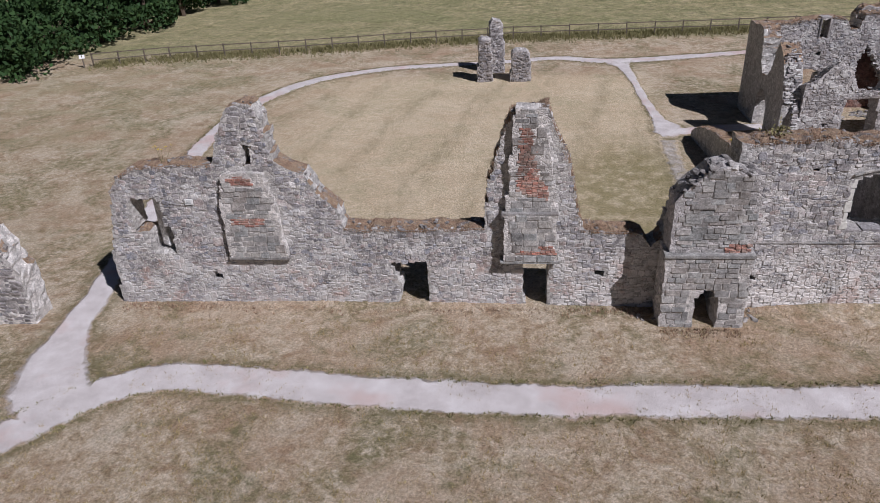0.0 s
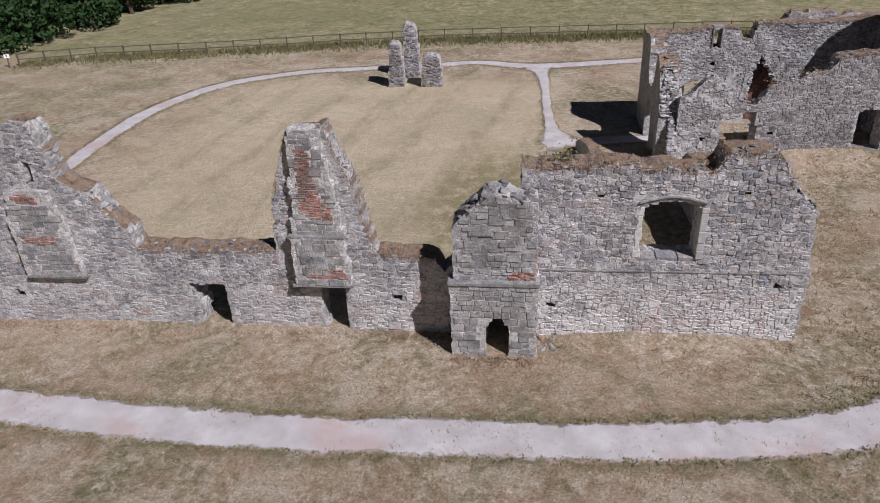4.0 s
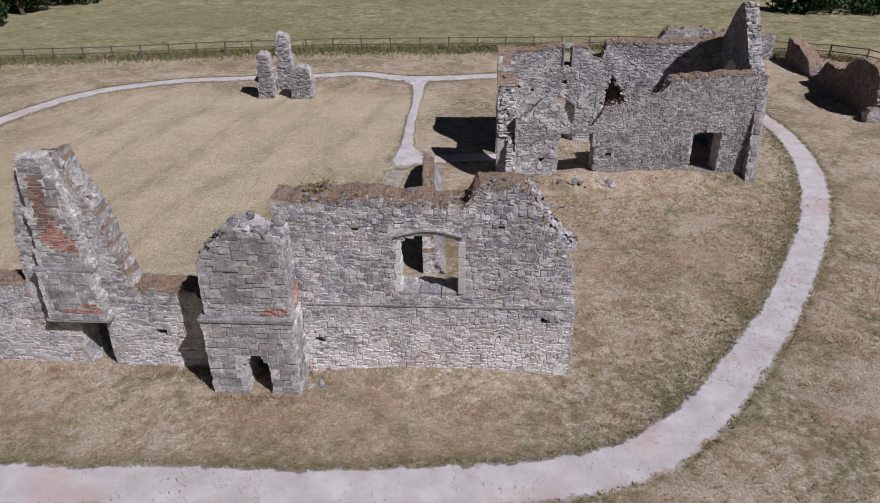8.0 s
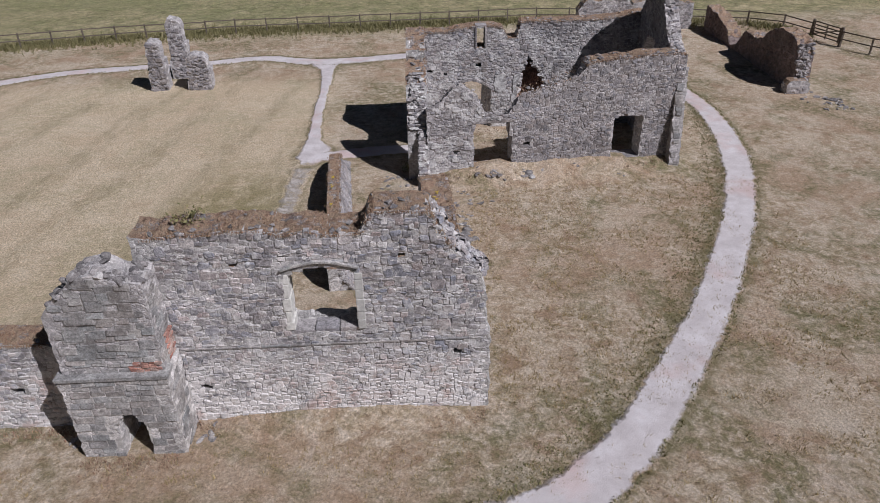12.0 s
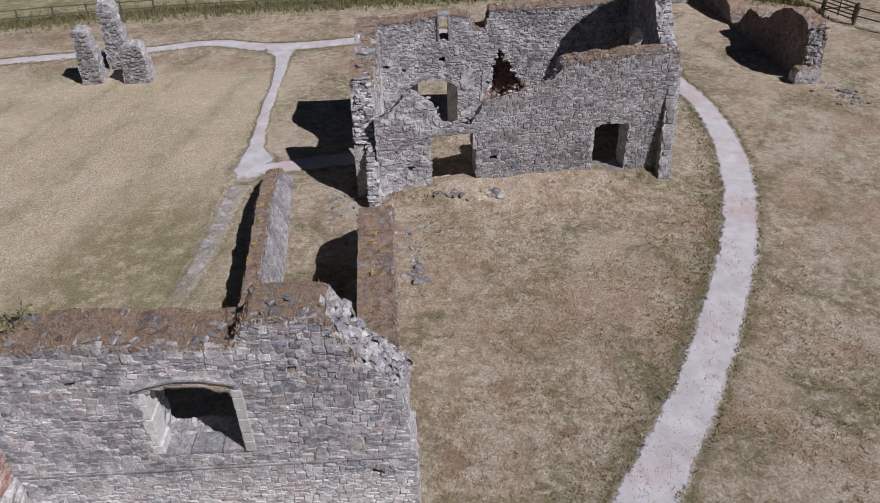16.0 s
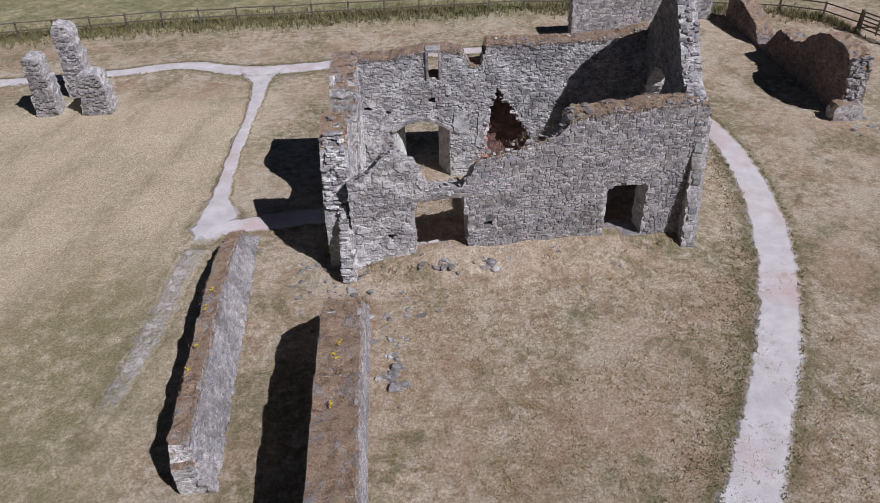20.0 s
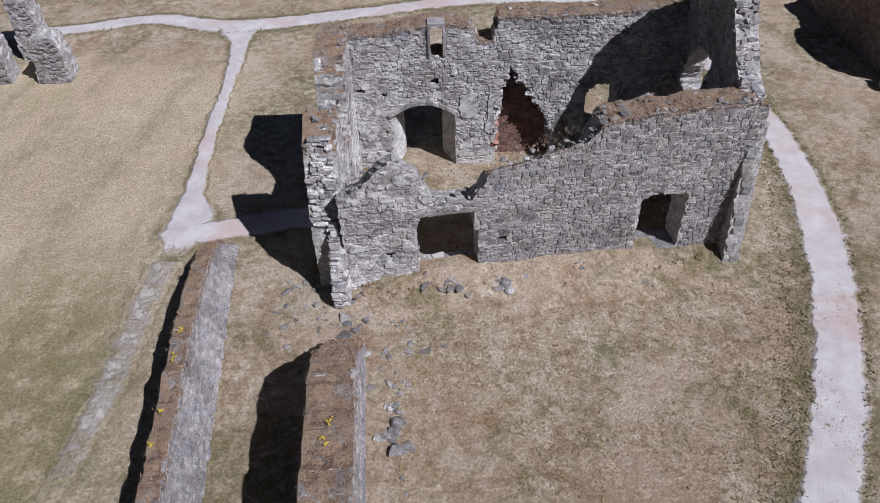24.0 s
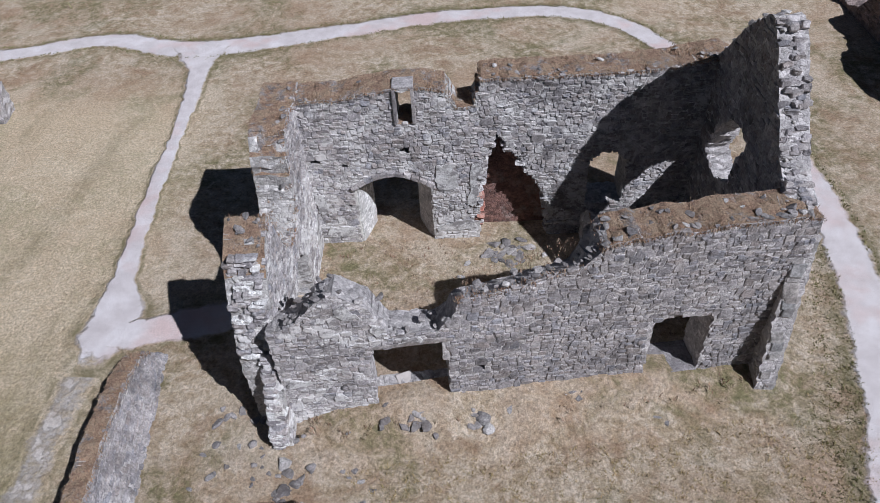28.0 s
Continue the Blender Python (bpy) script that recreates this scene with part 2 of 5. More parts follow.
def meadow(m):
    """Colour and relief of the parched turf: straw, brown and olive at several scales."""
    fine = m.noise(12.0, 8, 0.9)
    tuft = m.noise(3.2, 6, 0.75, (1.0, 1.0, 1.0), 0.4)
    clump = m.noise(0.8, 7, 0.72, (1.0, 1.0, 1.0), 0.6)
    broad = m.noise(0.16, 6, 0.66, (1.0, 1.0, 1.0), 0.8)
    c = m.ramp(tuft, [(0.30, (0.205, 0.148, 0.088)), (0.43, (0.378, 0.295, 0.194)), (0.53, (0.49, 0.399, 0.289)), (0.66, (0.635, 0.545, 0.432))])
    c = m.mix(m.ramp(clump, [(0.51, 0.0), (0.63, 0.72)]), c, (0.285, 0.186, 0.113))
    c = m.mix(m.ramp(clump, [(0.34, 0.65), (0.47, 0.0)]), c, (0.565, 0.486, 0.393))
    c = m.mix(m.ramp(broad, [(0.46, 0.0), (0.60, 0.55)]), c, (0.385, 0.262, 0.172))
    c = m.mix(m.ramp(m.noise(0.3, 6, 0.7, (1.0, 1.0, 1.0), 0.9), [(0.50, 0.0), (0.64, 0.6)]), c, (0.565, 0.482, 0.371))
    # olive growth in places
    green = m.noise(0.26, 6, 0.7, (1.0, 1.0, 1.0), 0.7)
    c = m.mix(m.math("MULTIPLY", m.ramp(green, [(0.48, 0.0), (0.60, 0.85)]), m.ramp(tuft, [(0.40, 1.0), (0.62, 0.15)])), c, (0.171, 0.162, 0.0767))
    # mown stripes across the cloister lawn
    u = m.math("ADD", m.axis(0), m.math("MULTIPLY", m.axis(1), -0.22))
    w = m.math("ADD", m.math("MULTIPLY", u, 1.75), m.math("MULTIPLY", m.noise(0.16, 3, 0.5, (1.0, 0.35, 1.0)), 7.0))
    stripe = m.math("SINE", w)
    lawn = m.math("MULTIPLY", m.ramp(m.math("MULTIPLY", m.axis(1), 0.01), [(0.24, 0.0), (0.26, 1.0), (0.50, 1.0), (0.53, 0.0)]), m.ramp(m.math("MULTIPLY", m.math("ADD", m.axis(0), 50), 0.01), [(0.32, 0.0), (0.40, 1.0), (0.575, 1.0), (0.60, 0.0)]))
    c = m.mix(m.math("MULTIPLY", lawn, 0.5), c, (0.70, 0.585, 0.40))
    c = m.mix(m.math("MULTIPLY", m.math("MULTIPLY", lawn, m.ramp(stripe, [(0.1, 0.0), (0.95, 0.4)])), m.ramp(m.noise(0.8, 7, 0.8, (1.6, 0.5, 1.0)), [(0.42, 1.0), (0.58, 0.05)])), c, (0.231, 0.193, 0.105))
    # greener ground between the low wall and the lawn path, and beside the hall
    dx = m.math("MULTIPLY", m.math("SUBTRACT", m.axis(0), 5.6), 0.26)
    dy = m.math("MULTIPLY", m.math("SUBTRACT", m.axis(1), 30.5), 0.10)
    ring = m.math("ADD", m.math("MULTIPLY", dx, dx), m.math("MULTIPLY", dy, dy))
    c = m.mix(m.math("MULTIPLY", m.ramp(ring, [(0.2, 0.75), (0.9, 0.0)]), m.ramp(m.noise(1.3, 6, 0.75), [(0.38, 0.1), (0.54, 0.95)])), c, (0.215, 0.188, 0.075))
    # greener pasture beyond the fence
    far = m.ramp(m.math("MULTIPLY", m.math("ADD", m.axis(1), m.math("MULTIPLY", m.axis(0), -0.06)), 0.01), [(0.605, 0.0), (0.635, 1.0)])
    past = m.ramp(m.noise(0.5, 8, 0.8, (1.0, 1.0, 1.0), 0.6), [(0.36, (0.125, 0.133, 0.056)), (0.46, (0.235, 0.225, 0.108)), (0.55, (0.335, 0.292, 0.16)), (0.66, (0.49, 0.41, 0.255))])
    past = m.mix(m.ramp(m.noise(0.09, 5, 0.6, (0.4, 1.0, 1.0)), [(0.48, 0.0), (0.62, 0.6)]), past, (0.182, 0.198, 0.0803))
    past = m.mix(0.8, past, m.ramp(m.noise(1.6, 8, 0.85, (1.0, 1.0, 1.0)), [(0.38, 0.45), (0.5, 1.0), (0.62, 1.6)]), "MULTIPLY")
    c = m.mix(m.math("MULTIPLY", far, 0.88), c, past)
    # olive meadow to the west
    west = m.ramp(m.math("MULTIPLY", m.math("ADD", m.math("ADD", m.axis(0), 60), m.math("MULTIPLY", m.axis(1), -0.3)), 0.01), [(0.20, 1.0), (0.34, 0.0)])
    c = m.mix(m.math("MULTIPLY", west, m.ramp(m.noise(0.3, 7, 0.72, (0.6, 1.3, 1.0), 0.6), [(0.42, 0.05), (0.62, 0.55)])), c, (0.30, 0.27, 0.15))
    c = m.mix(0.9, c, m.ramp(fine, [(0.37, 0.42), (0.5, 1.0), (0.63, 1.6)]), "MULTIPLY")
    return c, m.math("ADD", fine, m.math("MULTIPLY", tuft, 1.5))


def ground_material():
    m = Mat("parched_meadow")
    c, h = meadow(m)
    return m.done(c, h, 0.9, 0.07)


def trodden(m, c, h, lo, hi, speckle, verge):
    """Lets the turf grow in from the edges, where the attribute `edge` nears one."""
    grass, relief = meadow(m)
    ragged = m.math("ADD", m.attribute("edge"), m.math("MULTIPLY", m.math("SUBTRACT", m.noise(2.3, 7, 0.75), 0.5), speckle))
    f = m.ramp(m.math("MULTIPLY", m.math("ADD", ragged, 0.5), 0.5), [((lo + 0.5) / 2, 0.0), ((hi + 0.5) / 2, 1.0)])
    rim = m.ramp(m.math("MULTIPLY", m.attribute("edge"), 0.5), [(0.30, 0.0), (0.42, verge), (0.60, verge * 0.6), (0.9, 0.0)])
    grass = m.mix(m.math("MULTIPLY", rim, m.ramp(m.noise(1.7, 6, 0.75), [(0.40, 0.1), (0.56, 1.0)])), grass, (0.175, 0.155, 0.075))
    return m.done(m.mix(f, c, grass), m.mix(f, m.math("MULTIPLY", h, 0.4), relief), 0.9, 0.07)


def path_material():
    m = Mat("pale_gravel_path")
    c = m.ramp(m.noise(1.1, 6, 0.65), [(0.3, (0.50, 0.455, 0.445)), (0.5, (0.60, 0.555, 0.545)), (0.7, (0.70, 0.665, 0.66))])
    c = m.mix(m.ramp(m.noise(0.33, 4, 0.6), [(0.53, 0.0), (0.65, 0.65)]), c, (0.58, 0.42, 0.385))
    c = m.mix(m.ramp(m.noise(5.0, 6, 0.8), [(0.58, 0.0), (0.70, 0.3)]), c, (0.38, 0.31, 0.26))
    g = m.noise(35, 6, 0.75)
    c = m.mix(0.7, c, m.ramp(g, [(0.3, 0.68), (0.7, 1.28)]), "MULTIPLY")
    return trodden(m, c, g, 0.44, 0.68, 1.1, 0.85)


def trail_material():
    m = Mat("worn_trail")
    c = m.ramp(m.noise(1.6, 6, 0.7), [(0.36, (0.40, 0.345, 0.29)), (0.52, (0.50, 0.455, 0.41)), (0.7, (0.58, 0.545, 0.515))])
    g = m.noise(20, 6, 0.75)
    c = m.mix(0.8, c, m.ramp(g, [(0.3, 0.6), (0.7, 1.35)]), "MULTIPLY")
    return trodden(m, c, g, -0.12, 0.5, 2.8, 0.6)


grass_ground, gravel, worn = ground_material(), path_material(), trail_material()


# ---- building helpers ----
def part(name, data, material, parent=None, label="", m=None):
    """Links a bmesh or (verts, faces) as one mesh object under a thing or part."""
    if isinstance(data, bmesh.types.BMesh):
        me = bpy.data.meshes.new(name)
        data.to_mesh(me)
        data.free()
    elif isinstance(data, tuple):
        me = bpy.data.meshes.new(name)
        me.from_pydata(*(([tuple(v) for v in data[0]], [], [tuple(f) for f in data[1]])))
    else:
        me = data
    if material is not None and not me.materials:
        me.materials.append(material)
    ob = new(name, me)
    if parent is not None:
        ob.parent = parent
    if m is not None:
        ob.matrix_basis = m
    if label:
        ob["label"] = label
    return ob


def thing(name, label, category, m=None, group="", kind=""):
    ob = new(name)
    ob.empty_display_size = 0.3
    if m is not None:
        ob.matrix_basis = m
    return tagged(ob, label, category, group, kind)


def lerp(profile, s):
    return float(np.interp(s, [p[0] for p in profile], [p[1] for p in profile]))


def wobble(x, y, z, scale, amount):
    return noise.noise(Vector((x * scale, y * scale, z * scale))) * amount


def inside_poly(s, z, poly):
    hit = False
    for (x0, y0), (x1, y1) in zip(poly, poly[1:] + poly[:1]):
        if (y0 > z) != (y1 > z) and s < (x1 - x0) * (z - y0) / (y1 - y0) + x0:
            hit = not hit
    return hit


def arch(s0, s1, z0, spring, crown, steps=7):
    """An opening with a curved head."""
    pts = [(s0, z0), (s0, spring)]
    for i in range(1, steps):
        u = i / steps
        pts.append((s0 + (s1 - s0) * u, spring + (crown - spring) * math.sin(math.pi * u)))
    return pts + [(s1, spring), (s1, z0)]


class Wall:
    """A ruined wall in its own frame: s along it, d into it, z up; heads is its ragged top, openings are outlines cut right through."""

    def __init__(self, m, s0, s1, heads, thick, openings=(), ragged=0.10, seed=0.0, foot=-0.25, ends=(None, None), fall=()):
        self.fall = fall or ((s0, 0.0), (s1, 0.0))
        self.m, self.s0, self.s1, self.heads, self.thick = m, s0, s1, heads, thick
        self.openings, self.ragged, self.seed, self.foot, self.ends = list(openings), ragged, seed, foot, ends

    def head(self, s):
        return lerp(self.heads, s) + wobble(s, self.seed, 0, 1.7, self.ragged) + wobble(s, self.seed, 3, 5.0, self.ragged * 0.45)

    def solid(self, s, z, grow=0.0):
        lo = self.s0 if self.ends[0] is None else np.interp(z, *zip(*[(b, a) for a, b in self.ends[0]]))
        hi = self.s1 if self.ends[1] is None else np.interp(z, *zip(*[(b, a) for a, b in self.ends[1]]))
        if s < lo + grow or s > hi - grow or z > self.head(s) - grow:
            return False
        return not any(inside_poly(s, z, o) for o in self.openings)

    def core(self, cell=0.13, inset=0.007, rough=0.02):
        ns = max(2, int(round((self.s1 - self.s0) / cell)))
        top = max(h for _, h in self.heads) + 0.4
        nz = int((top - self.foot) / cell) + 1
        cs = (self.s1 - self.s0) / ns
        full = np.zeros((ns + 2, nz + 2), bool)
        for i in range(ns):
            for j in range(nz):
                full[i + 1, j + 1] = self.solid(self.s0 + (i + 0.5) * cs, self.foot + (j + 0.5) * cell)
        verts, index, faces = [], {}, []
        tops = [max([j for j in range(1, nz + 1) if full[i, j]], default=-9) for i in range(ns + 2)]

        def vert(i, j, k):
            key = (i, j, k)
            if key not in index:
                s, z = self.s0 + i * cs, self.foot + j * cell
                ds = wobble(s, z, self.seed + k * 7, 6.0, cell * 0.7)
                dz = wobble(s, z, self.seed + 31 + k * 7, 6.0, cell * 0.7)
                dd = wobble(s, z, self.seed + 61 + k * 9, 4.0, rough) + wobble(s, z, self.seed + 5 + k, 0.8, rough)
                if j in (tops[i], tops[i + 1]):
                    h = self.head(s)
                    if abs(h - z) < cell * 1.6:
                        z, dz = h, dz * 0.3
                d = inset + dd if k == 0 else self.thick - inset + dd
                if k > 0 and k < layers:
                    d = self.thick * k / layers
                    dz += wobble(s, d * 3, self.seed, 3.0, cell * 1.1)
                drop = lerp(self.fall, s)
                if drop:
                    z = min(z, self.head(s) - drop * max(0.0, d) / self.thick)
                index[key] = len(verts)
                verts.append((s + ds, d, z + dz))
            return index[key]

        layers = max(1, int(round(self.thick / 0.22)))
        for i in range(1, ns + 1):
            for j in range(1, nz + 1):
                if not full[i, j]:
                    continue
                a, b = i - 1, j - 1
                faces.append((vert(a, b, 0), vert(a + 1, b, 0), vert(a + 1, b + 1, 0), vert(a, b + 1, 0)))
                faces.append((vert(a, b, layers), vert(a, b + 1, layers), vert(a + 1, b + 1, layers), vert(a + 1, b, layers)))
                for di, dj, p, q in ((-1, 0, (a, b + 1), (a, b)), (1, 0, (a + 1, b), (a + 1, b + 1)), (0, 1, (a + 1, b + 1), (a, b + 1)), (0, -1, (a, b), (a + 1, b))):
                    if not full[i + di, j + dj]:
                        for k in range(layers):
                            faces.append((vert(*p, k), vert(*q, k), vert(*q, k + 1), vert(*p, k + 1)))
        return verts, faces

    def build(self, name, parent, core_mat, label="", cell=0.10, rough=0.016):
        verts, faces = self.core(cell, rough=rough)
        bm = bmesh.new()
        vs = [bm.verts.new(v) for v in verts]
        for f in faces:
            try:
                bm.faces.new([vs[i] for i in f])
            except ValueError:
                pass
        bmesh.ops.recalc_face_normals(bm, faces=bm.faces)
        self.ob = part(name, bm, core_mat, parent, label, self.m)
        return self.ob

    def courses(self, rng, tall=(0.09, 0.18), wide=(0.12, 0.28), joint=0.008, zone=None, z0=0.0, loose_laid=True):
        """Stones laid in rough courses on the face: (s, z, width, height)."""
        out, z = [], z0 - 0.05
        top = max(h for _, h in self.heads) + 0.4
        while z < top:
            h = rng.uniform(*tall)
            s = self.s0 - rng.uniform(0, 0.3)
            while s < self.s1:
                w = rng.uniform(*wide) * (0.75 if h < 0.13 else 1.0)
                hh = h * rng.uniform(0.7, 1.35)
                big = loose_laid and rng.random() < 0.12
                if big:
                    w, hh = w * 1.5, h * rng.uniform(1.5, 2.1)
                cs, cz = s + w / 2, z + h / 2 + rng.uniform(-0.36, 0.36) * h * (1 if loose_laid else 0.2)
                if (zone is None or zone(cs, cz)) and self.solid(cs, cz) and self.solid(cs - w * 0.42, cz) and self.solid(cs + w * 0.42, cz) and self.solid(cs, cz + hh * 0.35):
                    out.append((cs, cz, w - joint, hh - joint))
                s += w
            z += h
        return out


def stone_meshes(count, rng, name, material, cut=0.2, jitter=0.1):
    """A few unit stones, one wide, deep and high, with worn corners and a bulging face to -y."""
    made = []
    for _ in range(count):
        ring = []
        for cx, cz in ((-1, -1), (1, -1), (1, 1), (-1, 1)):
            c = cut * rng.uniform(0.5, 1.3)
            a, b = (cx * 0.5, cz * (0.5 - c)), (cx * (0.5 - c * 0.8), cz * 0.5)
            ring += [a, b] if cx * cz < 0 else [b, a]
        # order the ring round the centre
        ring.sort(key=lambda p: math.atan2(p[1], p[0]))
        ring = [(x + rng.uniform(-jitter, jitter), z + rng.uniform(-jitter, jitter)) for x, z in ring]
        n = len(ring)
        tip = rng.uniform(-0.12, 0.12)
        verts = [(x, 0.35, z) for x, z in ring] + [(x * 0.98, -0.34 + rng.uniform(-.05, .05) + tip * z, z * 0.98) for x, z in ring] + [(x * 0.84, -0.46 + rng.uniform(-0.07, 0.07) + tip * z * 2, z * 0.8) for x, z in ring]
        faces = [tuple(range(2 * n, 3 * n))]
        for k in (0, n):
            faces += [(k + i, k + (i + 1) % n, k + n + (i + 1) % n, k + n + i) for i in range(n)]
        me = bpy.data.meshes.new(name)
        me.from_pydata(verts, [], faces)
        me.materials.append(material)
        made.append(me)
    return made


class Joined:
    """Many small pieces gathered into one mesh."""

    def __init__(self):
        self.v, self.f = [], []
        self.n = 0

    def add(self, verts, faces):
        self.v.append(np.asarray(verts, float))
        self.f += [tuple(i + self.n for i in f) for f in faces]
        self.n += len(verts)

    def mesh(self, name, material):
        me = bpy.data.meshes.new(name)
        me.from_pydata(np.concatenate(self.v).tolist() if self.v else [], [], self.f)
        me.materials.append(material)
        return me


def mesh_arrays(me):
    return np.array([v.co[:] for v in me.vertices]), [tuple(p.vertices) for p in me.polygons]


def lay(wall_ob, laid, protos, rng, material, single=None, limit=300, depth=0.11, proud=0.014, name="stone", face=0.0, sway=7.0):
    """Lays stones on a wall's face: those in the stretch `single` as parts of their own, the rest joined."""
    arrays = [mesh_arrays(p) for p in protos]
    rest, made = Joined(), 0
    for s, z, w, h in laid:
        k = rng.randrange(len(protos))
        out = proud * rng.uniform(0.2, 2.0)
        tilt = rng.gauss(0, sway)
        if single and made < limit and single(s, z):
            ob = part(name, protos[k], None, wall_ob)
            ob.matrix_basis = pose(s, face - out + depth / 2, z, 0, tilt, 0) @ Matrix.Diagonal((w, depth, h, 1))
            made += 1
            continue
        v, f = arrays[k]
        t = radians(tilt)
        x, y, zz = v[:, 0] * w, v[:, 1] * depth, v[:, 2] * h
        rest.add(np.stack([s + x * math.cos(t) + zz * math.sin(t), face - out + depth / 2 + y, z - x * math.sin(t) + zz * math.cos(t)], 1), f)
    if rest.n:
        tagged(part(name + "_facing", rest.mesh(name + "_facing", material), None, wall_ob), kind="stuff")
    return made


def block(w, d, h, rng, bevel=0.03, jitter=0.02):
    """A worn block standing on z 0, centred in x and y."""
    bm = bmesh.new()
    bmesh.ops.create_cube(bm, size=1.0)
    for v in bm.verts:
        v.co = Vector((v.co.x * w, v.co.y * d, (v.co.z + 0.5) * h)) + Vector([rng.uniform(-jitter, jitter) for _ in range(3)])
    bmesh.ops.bevel(bm, geom=list(bm.edges), offset=bevel, segments=2, profile=0.6, affect="EDGES")
    return bm


def boulder(rng):
    """A weathered, half rounded stone about one across, with a few broken faces."""
    bm = bmesh.new()
    bmesh.ops.create_icosphere(bm, subdivisions=2, radius=0.56)
    cuts = [(Vector([rng.gauss(0, 1) for _ in range(3)]).normalized(), rng.uniform(0.17, 0.36)) for _ in range(13)]
    off = Vector([rng.uniform(0, 50) for _ in range(3)])
    for v in bm.verts:
        for n, d in cuts:
            k = v.co.dot(n) - d
            if k > 0:
                v.co -= n * k * 0.95
        v.co += v.co.normalized() * noise.noise(v.co * 4 + off) * 0.05
    return bm


def tufts(count, spot, rng, tall, material, name, parent=None, label="", category="", blades=6, wide=0.012, lean=0.5):
    """Grass tufts: spot(rng) gives a foot."""
    j = Joined()
    for _ in range(count):
        p = spot(rng)
        if p is None:
            continue
        for _ in range(blades):
            a, l = rng.uniform(0, 6.283), rng.uniform(0.1, lean)
            h = rng.uniform(*tall)
            fx, fy = p[0] + rng.gauss(0, 0.04), p[1] + rng.gauss(0, 0.04)
            dx, dy = math.cos(a), math.sin(a)
            sx, sy = -dy * wide, dx * wide
            z = p[2] - 0.02
            j.add([(fx - sx, fy - sy, z), (fx + sx, fy + sy, z), (fx + dx * h * l * 0.4 + sx * 0.7, fy + dy * h * l * 0.4 + sy * 0.7, z + h * 0.6), (fx + dx * h * l * 0.4 - sx * 0.7, fy + dy * h * l * 0.4 - sy * 0.7, z + h * 0.6), (fx + dx * h * l, fy + dy * h * l, z + h)], [(0, 1, 2, 3), (3, 2, 4)])
    ob = part(name, j.mesh(name, material), None, parent)
    return tagged(ob, label, category, kind="stuff")


# ---- ground and paths ----
def ground_sheet():
    """One sheet: close mesh round the ruins, wider steps out to the horizon."""
    xs = [-3000, -1500, -700, -350, -200, -130, -90] + list(range(-60, 72, 6)) + [90, 130, 200, 350, 700, 1500, 3000]
    ys = [-3000, -1500, -700, -300, -120, -60, -30] + list(range(-12, 132, 6)) + [160, 220, 350, 700, 1500, 3000]
    verts = []
    for y in ys:
        for x in xs:
            far = max(0.0, math.hypot(x - 8, y - 36) - 75)
            verts.append((x, y, -0.03 * far if far < 60 else -1.8 - 0.002 * (far - 60)))
    n = len(xs)
    faces = [(j * n + i, j * n + i + 1, (j + 1) * n + i + 1, (j + 1) * n + i) for j in range(len(ys) - 1) for i in range(n - 1)]
    return tagged(part("ground", (verts, faces), grass_ground), "parched straw-coloured meadow with olive patches", "ground", kind="structure")


ground_sheet()


def spline(pts, step=0.2):
    """Points along a smooth line through pts."""
    out = []
    p = [Vector(a) for a in pts]
    p = [p[0] * 2 - p[1]] + p + [p[-1] * 2 - p[-2]]
    for i in range(1, len(p) - 2):
        n = max(2, int((p[i + 1] - p[i]).length / step))
        for k in range(n):
            u = k / n
            out.append(0.5 * ((2 * p[i]) + (p[i + 1] - p[i - 1]) * u + (2 * p[i - 1] - 5 * p[i] + 4 * p[i + 1] - p[i + 2]) * u * u + (3 * p[i] - p[i - 1] - 3 * p[i + 1] + p[i + 2]) * u ** 3))
    out.append(p[-2])
    return out


def ribbon(name, pts, lift, material, label, seed, fade=0.0, category="path"):
    """A gravel way: pts are x, y, width. Its edges are ragged and sink into the turf."""
    line = spline(pts)
    verts, faces = [], []
    across = (-0.5 - 0.55 / pts[0][2], -0.62, -0.46, -0.25, 0.25, 0.46, 0.62, 0.5 + 0.55 / pts[0][2])
    for i, c in enumerate(line):
        a, b = line[max(0, i - 1)], line[min(len(line) - 1, i + 1)]
        t = Vector((b.x - a.x, b.y - a.y, 0)).normalized()
        nrm = Vector((-t.y, t.x, 0))
        for k, u in enumerate(across):
            side = 1 if u > 0 else -1
            w = c.z * u + side * (wobble(c.x, c.y, seed + side, 0.8, 0.10) + wobble(c.x, c.y, seed + side, 3.1, 0.13)) * min(1.2, abs(u) * 2) ** 2
            q = Vector((c.x, c.y, 0)) + nrm * w
            verts.append((q.x, q.y, (0.004, lift * 0.4, lift * 0.8, lift, lift, lift * 0.8, lift * 0.4, 0.004)[k]))
    m = len(across)
    for i in range(len(line) - 1):
        for k in range(m - 1):
            faces.append((i * m + k, i * m + k + 1, (i + 1) * m + k + 1, (i + 1) * m + k))
    ob = part(name, (verts, faces), material)
    edge = ob.data.attributes.new("edge", "FLOAT", "POINT")
    edge.data.foreach_set("value", [(1.9, 1.1, 0.6, 0.0, 0.0, 0.6, 1.1, 1.9)[i % m] + (max(0.0, 1.0 - 0.2 * (len(line) - 1 - i // m) / fade) if fade else 0.0) for i in range(len(verts))])
    return tagged(ob, label, category, kind="structure")


